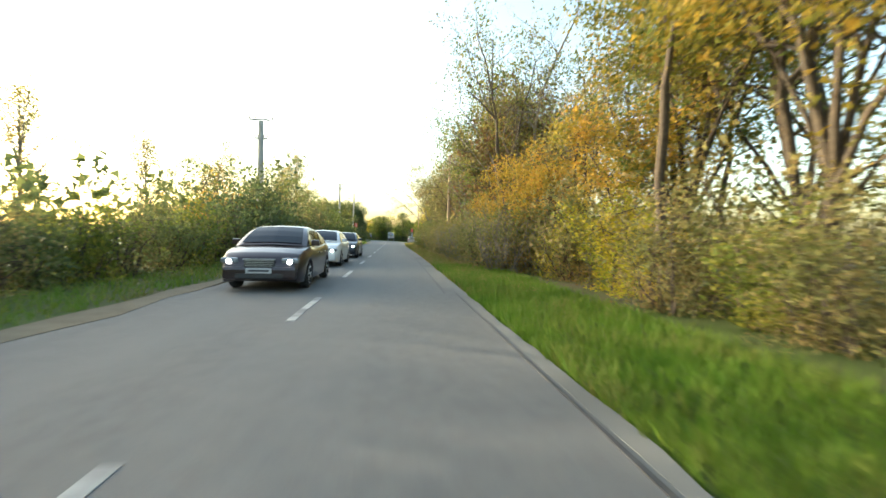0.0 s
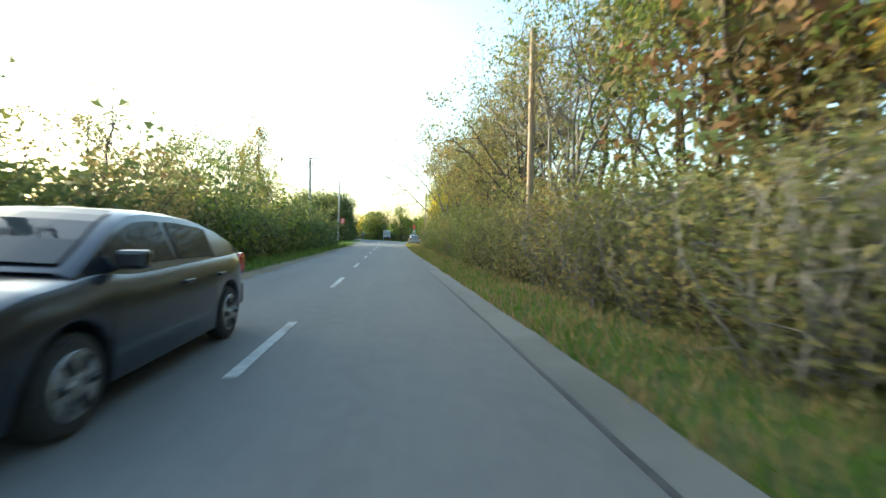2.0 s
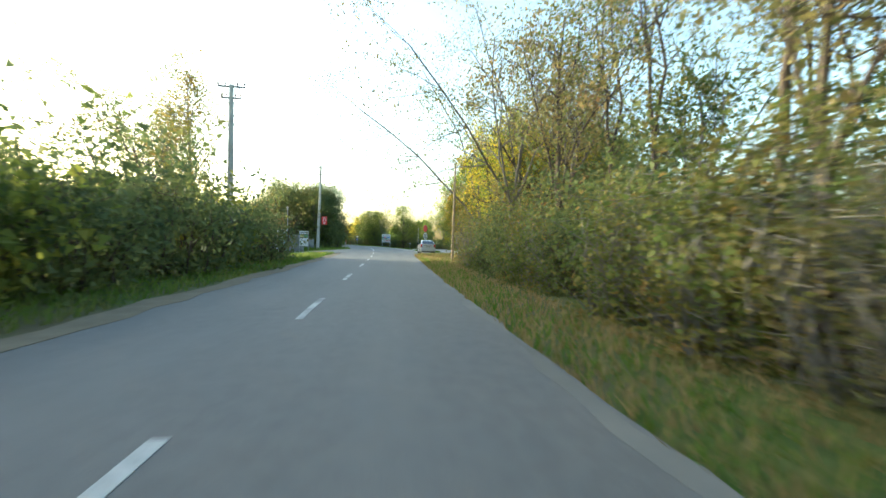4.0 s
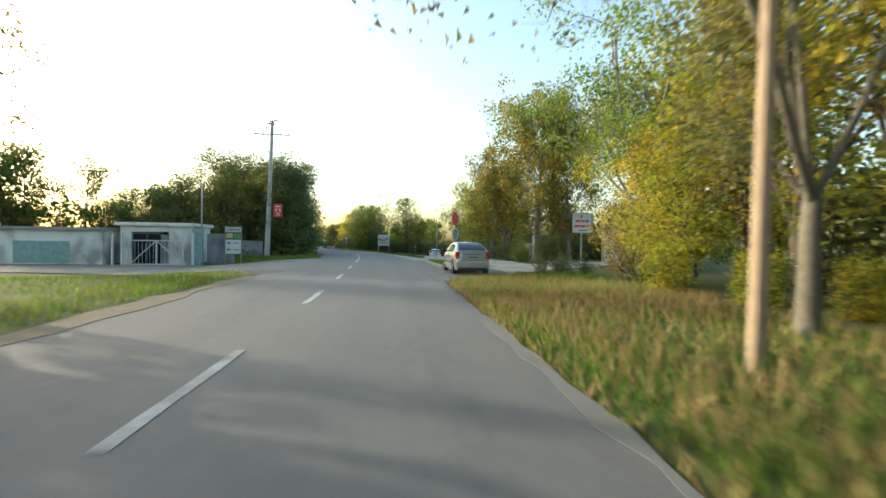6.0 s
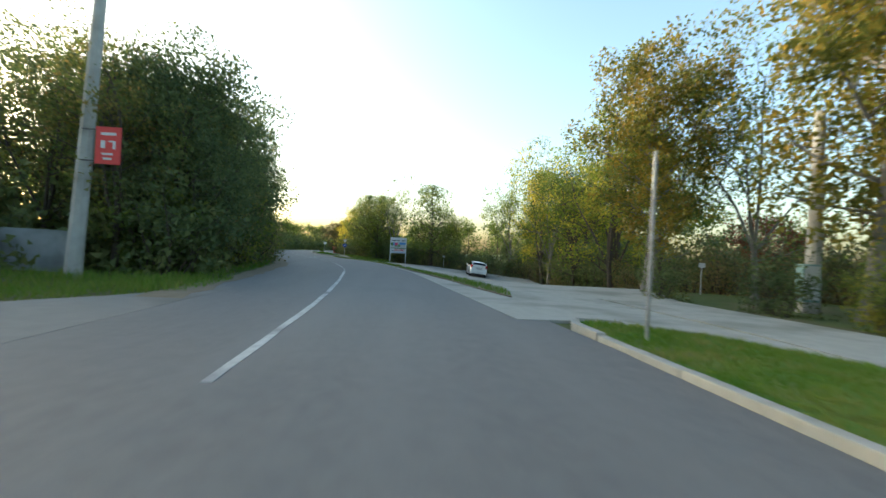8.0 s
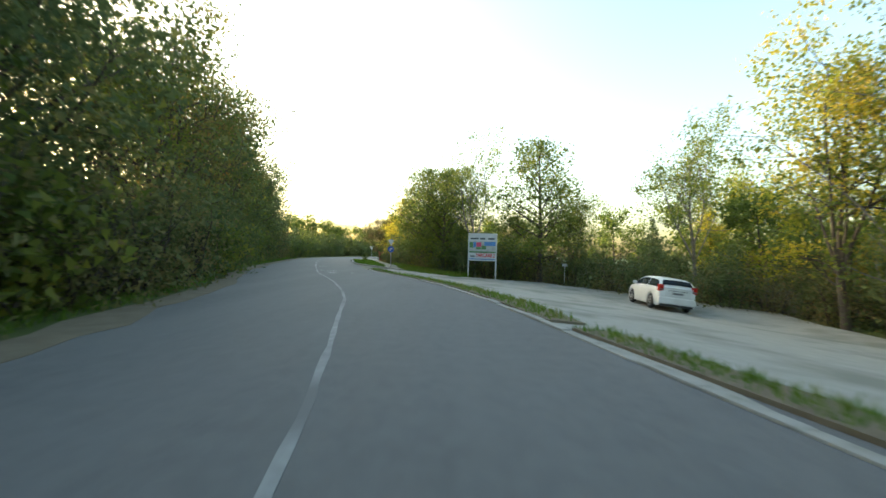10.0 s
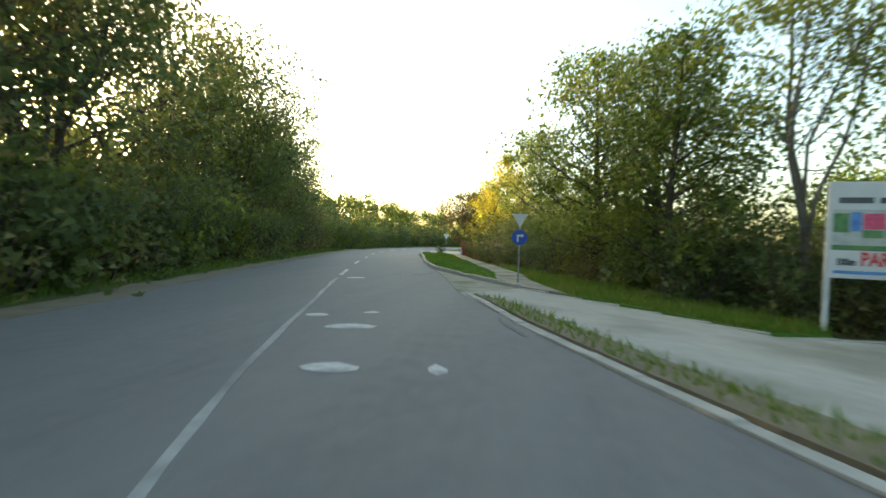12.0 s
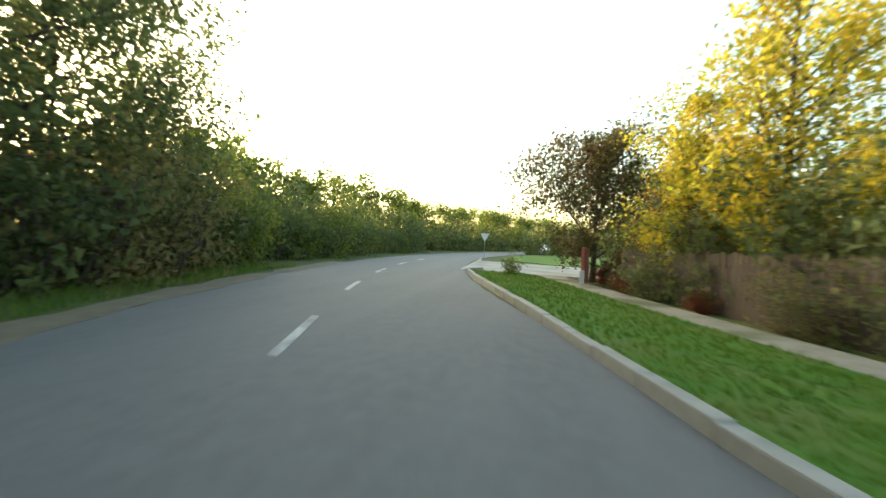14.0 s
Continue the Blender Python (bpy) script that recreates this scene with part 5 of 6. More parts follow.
# information board before the low wall
info = empty("information_board", pose(-10.79, 104.9, -0.1, 0, 0, -3) @ Matrix.Diagonal((0.86, 1, 0.98, 1)))
tagged(info, "white information board on two posts by the gate", "sign board")
for sx in (-0.64, 0.64):
    part("post", boxes((sx - 0.03, sx + 0.03, -0.03, 0.03, -0.45, 2.45, 0.006)), STEEL, info)
part("panel", boxes((-0.6, 0.6, -0.03, 0.0, 2.02, 2.4)), GREY_PRINT, info)
part("panel", boxes((-0.6, 0.6, -0.03, 0.0, 1.5, 1.99)), DARK_PRINT, info)
part("panel", boxes((-0.6, 0.6, -0.03, 0.0, 0.46, 1.47)), WHITE_BOARD, info)
bars(info, YELLOW_PRINT, ((-0.54, -0.02, 1.58, 1.95),), -0.032, "print")
bars(info, GREEN_PRINT, ((0.04, 0.54, 1.54, 1.9),), -0.032, "print")
bars(info, DARK_PRINT, ((-0.5, -0.2, 1.18, 1.28), (0.0, 0.5, 1.2, 1.26), (-0.5, -0.2, 0.7, 0.8), (0.0, 0.5, 0.72, 0.78), (-0.5, 0.5, 2.16, 2.22)), -0.032)

# yard gate and gatehouse
PLASTER = material("old_plaster", (0.56, 0.57, 0.54), 0.9, second=(0.66, 0.66, 0.62), scale=2.5, amount=1.4, bump=0.5, fine=30, third=(0.26, 0.27, 0.25), coarse=0.6)
GREYWALL = material("grey_render", (0.2, 0.21, 0.21), 0.95, second=(0.28, 0.29, 0.28), scale=2.5, amount=1.4, bump=0.5, fine=30, third=(0.13, 0.135, 0.13), coarse=0.7)
TEAL = material("teal_paint", (0.16, 0.27, 0.26), 0.7, second=(0.22, 0.32, 0.3), scale=4)
house = empty("gatehouse", pose(-15.69, 105.9, -0.48) @ Matrix.Diagonal((1, 1, 1.14, 1)))
tagged(house, "low white plastered gatehouse with a flat roof", "building")
hb = bmesh.new()
for a in ((-2.2, -1.5, -1.6, -1.35, 0, 2.35), (-1.5, 0.9, -1.6, -1.35, 2.0, 2.35), (0.9, 2.4, -1.6, -1.35, 0, 2.35), (-2.2, 2.4, 1.2, 1.45, 0, 2.35), (-2.2, -1.95, -1.35, 1.2, 0, 2.35), (2.15, 2.4, -1.35, 1.2, 0, 2.35)):
    box(hb, *a)
part("wall", hb, PLASTER, house)
part("roof", boxes((-2.45, 2.6, -1.85, 1.65, 2.35, 2.55, 0.02)), PLASTER, house)
part("floor", boxes((-1.95, 2.15, -1.35, 1.2, -0.1, 0.06)), GREYWALL, house)
wn_ = part("window", boxes((-1.5, 0.9, -1.5, -1.46, 1.85, 2.0), (-1.5, -1.42, -1.5, -1.46, 0.06, 1.85), (0.3, 0.36, -1.5, -1.46, 0.06, 1.85), (-0.6, -0.52, -1.5, -1.46, 0.06, 1.85)), DARK_STEEL, house)
for x0, x1 in ((-1.42, -0.6), (-0.52, 0.3)):
    part("pane", boxes((x0, x1, -1.486, -1.474, 0.06, 1.85)), CAR_GLASS, wn_)
part("door", boxes((0.36, 0.9, -1.5, -1.45, 0.06, 2.0)), GREYWALL, house)
part("pillar", boxes((2.4, 3.0, -1.7, -1.2, -0.1, 2.2, 0.01)), TEAL, house)
gate = empty("yard_gate", pose(-15.38, 103.84, -0.48) @ Matrix.Diagonal((1, 1, 1.12, 1)))
tagged(gate, "white steel yard gate with diagonal braces, closed", "gate")
GATE_WHITE = material("gate_white", (0.55, 0.56, 0.55), 0.6, second=(0.42, 0.42, 0.4), scale=8, amount=1.2)
for a in ((-1.75, -1.68, 0.05, 1.5), (1.62, 1.72, 0.02, 2.3), (-0.04, 0.04, 0.05, 1.5)):
    part("upright", boxes((a[0], a[1], -0.03, 0.03, a[2], a[3], 0.006)), GATE_WHITE, gate)
for z in (0.08, 1.5):
    part("rail", boxes((-1.75, 1.62, -0.026, 0.026, z - 0.03, z + 0.03, 0.006)), GATE_WHITE, gate)
for sx in (-1, 1):
    part("brace", tubes(((sx * 0.06, 0, 1.46), (sx * 1.6, 0, 0.12), 0.03, 0.03, 8)), GATE_WHITE, gate)
for i in range(14):
    x = -1.6 + i * 0.235
    part("bar", tubes(((x, 0.012, 0.1), (x, 0.012, 1.47), 0.009, 0.009, 6)), GATE_WHITE, gate)
post2 = part("gate_post", boxes((-0.07, 0.07, -0.07, 0.07, -0.2, 2.2, 0.01)), GATE_WHITE)
post2.matrix_basis = pose(-13.08, 103.89, -0.42)
tagged(post2, "white steel gate post beside the wall", "post")
lowwall = part("yard_wall", boxes((-12.7, -10.9, 105.3, 105.5, -0.6, 1.75), (-15.0, -10.7, 111.9, 112.05, -0.4, 1.3)), GREYWALL)
tagged(lowwall, "grey stained yard wall below the trees", "wall", kind="structure")
annex = empty("annex", pose(-21.59, 104.92, -0.48) @ Matrix.Diagonal((1, 1, 1.2, 1)))
tagged(annex, "low pale outbuilding with stained plaster walls", "building")
part("wall", boxes((-4.5, 2.8, -1.0, -0.75, 0, 1.9), (-4.5, -4.25, -0.75, 2.0, 0, 1.9), (2.55, 2.8, -0.75, 2.0, 0, 1.9), (-4.5, 2.8, 2.0, 2.25, 0, 1.9)), PLASTER, annex)
part("roof", boxes((-4.7, 3.0, -1.2, 2.45, 1.9, 2.08, 0.02)), GREYWALL, annex)
part("shutter", boxes((-2.6, 0.8, -1.03, -1.004, 0.1, 1.3)), TEAL, annex)
for x in (3.4, 4.0):
    p3 = part("gate_post", boxes((x - 0.06, x + 0.06, -0.06, 0.06, -0.2, 2.1, 0.01)), GATE_WHITE)
    p3.matrix_basis = pose(-21.48, 103.74, -0.42)
    tagged(p3, "white steel gate post before the yard", "post")

# signs at the driveway
stop = empty("road_sign", pose(3.9, 96.75, 0.05, 0, -1.5, 52))
tagged(stop, "red road sign with a round sign below, seen edge on", "road sign")
part("post", tubes(((0, 0, -0.2), (0, 0, 3.0), 0.03, 0.03, 10)), STEEL, stop)
ob_ = bmesh.new()
tube(ob_, (0, -0.05, 2.62), (0, -0.035, 2.62), 0.4, 0.4, 8)
part("octagon", ob_, RED_SIGN, stop)
rb_ = bmesh.new()
tube(rb_, (0, -0.05, 1.78), (0, -0.035, 1.78), 0.38, 0.38, 28)
disc = part("disc", rb_, WHITE_BOARD, stop)
part("bar", boxes((-0.2, -0.12, -0.056, -0.05, 1.55, 2.0), (0.12, 0.2, -0.056, -0.05, 1.55, 2.0), (-0.04, 0.04, -0.056, -0.05, 1.5, 2.05)), DARK_PRINT, disc)

wb_ = empty("hoarding", pose(15.21, 105.41, 0, 0, 0, -6))
tagged(wb_, "white sign board with faded red lettering on a post", "sign board")
part("post", tubes(((0, 0.06, -0.2), (0, 0.06, 2.3), 0.06, 0.06, 10)), STEEL, wb_)
part("panel", boxes((-0.72, 0.72, -0.05, 0.05, 2.3, 3.85, 0.01)), WHITE_BOARD, wb_)
part("side_cap", boxes((0.72, 0.9, -0.06, 0.06, 2.3, 3.87, 0.01)), TEAL, wb_)
bars(wb_, RED_SIGN, ((-0.5, -0.12, 3.12, 3.3), (-0.06, 0.2, 3.12, 3.3), (0.26, 0.56, 3.12, 3.3), (-0.58, -0.2, 2.72, 2.9), (-0.14, 0.3, 2.72, 2.9), (0.36, 0.62, 2.72, 2.9)), -0.052)
bars(wb_, DARK_PRINT, ((-0.1, 0.02, 3.45, 3.68), (-0.3, 0.4, 2.44, 2.52)), -0.052)

booth = empty("booth", pose(18.9, 105.9, -0.05, 0, 0, -4) @ Matrix.Diagonal((0.8, 1, 1, 1)))
tagged(booth, "pale metal entrance booth with dark windows", "booth")
BOOTH = material("booth_paint", (0.42, 0.43, 0.38), 0.7, second=(0.5, 0.5, 0.45), scale=3, amount=1.2, third=(0.3, 0.31, 0.28), coarse=0.9)
for a in ((-1.6, -0.78, -1.0, -0.9, 0, 1.15), (-1.6, -1.35, -1.0, -0.9, 1.15, 2.0), (-1.05, -0.78, -1.0, -0.9, 1.15, 2.0), (-1.6, -0.78, -1.0, -0.9, 2.0, 2.5), (-0.78, 1.7, -1.0, -0.9, 2.25, 2.5),
          (-1.6, -1.5, -0.9, 1.0, 0, 2.5), (-0.78, 1.7, 1.0, 1.1, 0, 0.5), (-0.78, 1.7, 1.0, 1.1, 2.25, 2.5), (-1.6, -0.78, 1.0, 1.1, 0, 2.5)):
    part("wall", boxes(a), BOOTH, booth)
part("roof", boxes((-1.7, 1.8, -1.1, 1.2, 2.5, 2.62, 0.02)), BOOTH, booth)
part("floor", boxes((-1.5, 1.7, -0.9, 1.0, 0.0, 0.06)), GREYWALL, booth)
small = part("window", boxes((-1.35, -1.31, -0.96, -0.93, 1.15, 2.0), (-1.09, -1.05, -0.96, -0.93, 1.15, 2.0)), STEEL, booth)
part("pane", boxes((-1.31, -1.09, -0.95, -0.94, 1.15, 2.0)), CAR_GLASS, small)
for yy in (-0.95, 1.05):
    glazing = part("glazing_frame", boxes(*[(x, x + 0.06, yy - 0.025, yy + 0.025, 0.06, 2.25) for x in (-0.78, 0.22, 0.92, 1.64)], (-0.72, 1.64, yy - 0.02, yy + 0.02, 1.18, 1.24)), STEEL, booth)
    for x0, x1 in ((-0.72, 0.22), (0.28, 0.92), (0.98, 1.64)):
        pane = part("pane", boxes((x0, x1, yy - 0.005, yy + 0.005, 1.24, 2.25)), CLEAR_GLASS, glazing)
        pane.visible_shadow = False
part("notice", boxes((-0.6, -0.12, -0.99, -0.97, 1.4, 1.9)), WHITE_BOARD, booth)
part("lower_panel", boxes((-0.72, 1.64, -0.96, -0.94, 0.2, 0.7)), WHITE_BOARD, booth)
part("blue_panel", boxes((1.48, 1.7, -1.02, -0.98, 0.1, 2.3)), BLUE_PRINT, booth)
# wire fence between the booth and the orange hedge
wire_fence = empty("wire_fence", pose(20.4, 105.5, -0.05, 0, 0, -6))
tagged(wire_fence, "light wire fence with rusty rails beside the booth", "fence")
for k in range(5):
    part("post", tubes(((k * 1.6, 0, -0.2), (k * 1.6, 0, 2.25), 0.03, 0.03, 8)), STEEL, wire_fence)
for z in (0.25, 2.2):
    part("rail", tubes(((0, 0, z), (6.4, 0, z), 0.022, 0.022, 6)), RUST, wire_fence)
for k in range(32):
    part("wire", tubes(((0.1 + k * 0.2, 0, 0.25), (0.1 + k * 0.2, 0, 2.2), 0.004, 0.004, 4)), STEEL, wire_fence)

ys_ = empty("notice_board", pose(10.66, 90.37, -0.05, 0, 0, -18))
tagged(ys_, "small white notice board on a post among bushes", "sign board")
part("post", tubes(((0, 0.03, -0.2), (0, 0.03, 1.9), 0.03, 0.03, 8)), STEEL, ys_)
part("panel", boxes((-0.3, 0.3, -0.02, 0.015, 1.82, 2.28, 0.005)), WHITE_BOARD, ys_)
bars(ys_, DARK_PRINT, ((-0.22, -0.08, 2.0, 2.12),), -0.022)

cab = empty("utility_cabinet", pose(12.09, 109.03, -0.05, 0, 0, -10))
tagged(cab, "pale green utility cabinet beside a concrete pillar", "cabinet")
part("body", boxes((-0.25, 0.25, -0.18, 0.18, 0.35, 1.5, 0.015)), TEAL, cab)
part("door", boxes((-0.21, 0.21, -0.196, -0.182, 0.42, 1.44)), WHITE_BOARD, cab)
part("plinth", boxes((-0.22, 0.22, -0.15, 0.15, -0.2, 0.35)), POLE, cab)
pil = part("concrete_pillar", tubes(((0, 0, -0.2), (0, 0, 6.4), 0.24, 0.16, 12)), POLE)
pil.matrix_basis = pose(12.83, 109.62, -0.02)
tagged(pil, "thick pale concrete pole base behind the cabinet", "utility pole")

# poster board at the lay-by
board = empty("billboard", pose(-0.9, 149.02, -0.35, 0, 0, -8.5) @ Matrix.Diagonal((1.195, 1.195, 1.195, 1)))
tagged(board, "white framed poster board on two white posts", "billboard")
for sx in (-0.76, 0.76):
    part("post", boxes((sx - 0.035, sx + 0.035, -0.035, 0.035, -0.2, 2.5, 0.006)), GATE_WHITE, board)
part("panel", boxes((-0.73, 0.73, -0.03, 0.0, 2.06, 2.5)), WHITE_BOARD, board)
part("picture", boxes((-0.73, 0.73, -0.032, 0.0, 1.5, 2.06)), GREY_PRINT, board)
low = part("strip_panel", boxes((-0.76, 0.76, -0.045, -0.02, 0.98, 1.42)), WHITE_BOARD, board)
bars(board, DARK_PRINT, ((-0.66, -0.22, 2.16, 2.25), (-0.14, 0.14, 2.16, 2.25), (0.3, 0.66, 2.16, 2.25)), -0.034)
bars(board, BLUE_PRINT, ((0.1, 0.72, 1.82, 2.04), (-0.5, -0.36, 1.72, 2.02)), -0.0345, "print")
bars(board, GREEN_PRINT, ((-0.72, -0.52, 1.7, 2.0), (-0.05, 0.2, 1.62, 1.82), (-0.34, -0.08, 1.62, 1.74)), -0.035, "print")
bars(board, PINK_PRINT, ((-0.34, -0.06, 1.76, 2.0),), -0.036, "print")
bars(board, GREEN_PRINT, ((-0.73, 0.73, 1.43, 1.5),), -0.034, "print")
word(board, "PARCARE 2", 0.29, 0.17, -0.05, 1.19, RED_SIGN, squeeze=0.72)
word(board, "100m", 0.14, -0.54, -0.05, 1.19, DARK_PRINT, squeeze=0.8)
bars(board, BLUE_PRINT, ((-0.7, 0.7, 1.05, 1.1),), -0.049)

# turn sign with a give-way plate, seen from the road
turn = empty("road_sign", pose(-7.65, 153.56, 0.02, 0, 0, -6))
tagged(turn, "blue round turn sign below a pale triangle on a steel post", "road sign")
part("post", tubes(((0, 0.03, -0.2), (0, 0.03, 2.2), 0.03, 0.03, 10)), STEEL, turn)
bb_ = bmesh.new()
tube(bb_, (0, 0.0, 1.4), (0, -0.015, 1.4), 0.24, 0.24, 32)
dsc = part("disc", bb_, BLUE_SIGN, turn)
wb2 = bmesh.new()
box(wb2, -0.08, -0.025, -0.021, -0.016, 1.26, 1.43)
box(wb2, -0.08, 0.06, -0.0212, -0.0158, 1.43, 1.485)
wb2.faces.new([wb2.verts.new(p) for p in ((0.055, -0.02, 1.39), (0.15, -0.02, 1.457), (0.055, -0.02, 1.525))])
part("arrow", wb2, WHITE_BOARD, dsc)
tb_ = bmesh.new()
tri_ = [(-0.25, 2.13), (0.25, 2.13), (0, 1.71)]
tb_.faces.new([tb_.verts.new((x, -0.012, z)) for x, z in tri_])
tb_.faces.new([tb_.verts.new((x, 0.0, z)) for x, z in tri_][::-1])
part("triangle", tb_, WHITE_BOARD, turn)
y2 = empty("road_sign", pose(-18.1, 200.1, -0.05, 0, 0, 0))
tagged(y2, "small white triangular sign on a thin post", "road sign")
part("post", tubes(((0, 0.03, -0.2), (0, 0.03, 2.1), 0.03, 0.03, 8)), STEEL, y2)
tb3 = bmesh.new()
tri3 = [(-0.4, 2.15), (0.4, 2.15), (0, 1.45)]
tb3.faces.new([tb3.verts.new((x, -0.012, z)) for x, z in tri3])
tb3.faces.new([tb3.verts.new((x, 0.0, z)) for x, z in tri3][::-1])
part("triangle", tb3, WHITE_BOARD, y2)
ss = part("small_notice", boxes((-0.16, 0.16, -0.01, 0.01, -0.09, 0.09), (-0.02, 0.02, 0.01, 0.03, -1.2, 0.05)), WHITE_BOARD)
ss.matrix_basis = pose(4.5, 148.9, 0.72, 0, 0, -20)
tagged(ss, "small white notice fixed on a stake by the hedge", "sign")
s4 = part("small_notice", boxes((-0.14, 0.14, -0.01, 0.01, -0.1, 0.1), (-0.02, 0.02, 0.01, 0.03, -1.4, 0.05)), WHITE_BOARD)
s4.matrix_basis = pose(13, 115.24, 1.25, 0, 0, -10)
tagged(s4, "small white notice fixed on a stake by the hedge", "sign")

# brown board fence past the lay-by, with a red end panel
FENCE = material("brown_boards", (0.045, 0.036, 0.029), 0.85, second=(0.075, 0.056, 0.042), scale=4, amount=1.2, bump=0.5, fine=40)
fence = empty("board_fence")
tagged(fence, "dark brown board fence behind the footpath", "fence")
FP = [(-8.2, 162.5), (-9.2, 166.4), (-10.3, 170.8), (-11.5, 175.3)]
for (xa, ya), (xb, yb) in zip(FP, FP[1:]):
    ln = math.hypot(xb - xa, yb - ya)
    ang = math.atan2(yb - ya, xb - xa)
    n = int(ln / 0.16)
    for i in range(n):
        t = (i + 0.5) / n
        key = bpy.data.meshes.get("fence_board")
        if key is None:
            key = bpy.data.meshes.new("fence_board")
            t_ = boxes((-0.072, 0.072, -0.012, 0.012, -0.2, 1.25, 0.004))
            t_.to_mesh(key)
            t_.free()
            key.materials.append(FENCE)
        ob = new("board", key)
        ob.parent = fence
        ob.matrix_basis = Matrix.Translation((xa + (xb - xa) * t, ya + (yb - ya) * t, random.uniform(-0.04, 0.04))) @ Matrix.Rotation(ang + random.uniform(-0.05, 0.05), 4, "Z")
RED_PANEL = material("red_panel", (0.42, 0.1, 0.06), 0.7, second=(0.32, 0.07, 0.05), scale=5)
rp = empty("red_wall_panel", pose(-12.38, 176.96, -0.05, 0, 0, 78))
tagged(rp, "faded red wall panel with a white post", "wall panel")
part("panel", boxes((-0.9, 0.9, -0.05, 0.05, -0.1, 1.3, 0.01)), RED_PANEL, rp)
part("post", boxes((-1.05, -0.92, -0.08, 0.08, -0.1, 0.55, 0.01)), WHITE_BOARD, rp)

# ---- planting ----
for args in (
        (["e_green", "e_yellow", "brushb", "e_brown"], -4, 18, 1.5, lambda y: 5.9, 0.5, 0.75, 1.0, "bushes along the wood edge"),
        (["brush", "brushb", "e_brown", "brush"], 17, 42, 1.25, lambda y: 4.35, 0.35, 0.85, 1.1, "bushes along the wood edge"),
        (["brushb", "brush", "e_dark", "brushb"], 42, 72, 1.25, lambda y: 4.45, 0.35, 0.8, 1.1, "bushes along the wood edge"),
        (["b_brown", "b_dark"], -4, 71, 3.6, lambda y: 7.0, 0.7, 0.95, 1.25, "bushes behind the wood edge"),
        (["near", "thin", "mixed"], 6, 14, 3.6, lambda y: 8.8, 1.0, 0.85, 1.05, "trees of the roadside wood"),
        (["thin", "bare", "brown", "bare"], 14, 24, 3.4, lambda y: 8.6, 1.0, 0.8, 0.95, "trees of the roadside wood"),
        (["bare", "thin", "brown", "mixed", "bare"], 24, 50, 2.6, lambda y: 7.2, 1.2, 0.85, 1.1, "trees of the roadside wood"),
        (["bare", "thin", "bare", "brown"], 50, 70, 2.6, lambda y: 6.9, 1.2, 0.85, 1.05, "trees of the roadside wood"),
        (["thin", "bare"], 4, 70, 6.0, lambda y: 11.5, 1.5, 0.9, 1.1, "trees of the roadside wood"),
        (["yellow", "green", "yellow"], 78, 88, 3.4, lambda y: 10.5, 1.5, 0.8, 1.05, "trees of the roadside wood"),
        (["b_yellow", "b_brown"], 74, 86, 2.2, lambda y: 8.6, 1.0, 0.5, 0.8, "bushes along the wood edge"),
        (["back"], 60, 92, 4.2, lambda y: 14.5, 2.0, 0.8, 1.0, "trees of the roadside wood"),
        (["b_dark", "b_dark", "b_brown", "b_green"], -4, 22, 1.8, lambda y: -7.8, 0.4, 0.55, 0.75, "hedge bushes"),
        (["b_dark", "b_dark", "b_brown", "b_green"], 22, 77, 1.7, lambda y: -7.6, 0.5, 0.85, 1.12, "hedge bushes"),
        (["b_far"], 4, 81, 3.2, lambda y: -10.2, 0.8, 0.9, 1.2, "hedge bushes"),
        (["thin", "green", "brown", "mixed"], 30, 80, 4.4, lambda y: -13.0, 1.5, 0.6, 0.82, "trees behind the hedge"),
        (["dark", "mixed", "dark"], 113.5, 127, 2.9, lambda y: road_x(y) - 7.6, 0.4, 0.78, 0.9, "trees left of the bend"),
        (["dark", "mixed", "green"], 127, 162, 2.9, lambda y: road_x(y) - 7.5, 0.5, 0.92, 1.12, "trees left of the bend"),
        (["b_dark", "b_green", "b_brown"], 112, 177, 1.6, lambda y: road_x(y) - 5.9, 0.35, 0.8, 1.1, "bushes left of the bend"),
        (["b_far"], 116, 190, 2.6, lambda y: road_x(y) - 9.6, 0.8, 1.1, 1.4, "bushes left of the bend"),
        (["far"], 118, 190, 3.4, lambda y: road_x(y) - 20, 2.5, 0.75, 1.0, "trees left of the bend"),
        (["mixed", "thin"], 120, 172, 5.0, lambda y: road_x(y) - 12.5, 1.5, 0.9, 1.12, "trees left of the bend"),
        (["mixed", "green", "dark"], 161, 175, 2.2, lambda y: road_x(y) - 6.9, 0.5, 0.8, 0.95, "trees left of the bend"),
        (["b_dark", "b_green"], 175, 208, 2.0, lambda y: road_x(y) - 6.4, 0.8, 0.75, 1.05, "bushes left of the bend"),
        (["b_far"], 174, 300, 2.6, lambda y: road_x(y) - 8.8, 1.0, 1.0, 1.4, "bushes left of the bend"),
        (["far"], 182, 310, 3.0, lambda y: road_x(y) - 13.5, 2.0, 0.85, 1.05, "far trees"),
):
    row(*args)
for i in range(12):
    plant(["dark", "mixed"][i % 2], -9.5 - i * 1.5, 117 + random.uniform(-2.5, 3), (random.uniform(0.72, 0.88) + (0.22 if 2 < i < 6 else -0.12 if i > 6 else 0)) * (0.78 if i % 2 else 0.98), group="trees behind the yard")
plant("dark", -9.2, 114.6, 0.76)
plant("mixed", -16.36, 118.34, 1.0)
for i in range(5, 9):
    plant(random.choice(["far", "back"]), -27 - (i % 2) * 3, 88 + i * 3.4, random.uniform(0.7, 0.95), group="trees behind the yard")
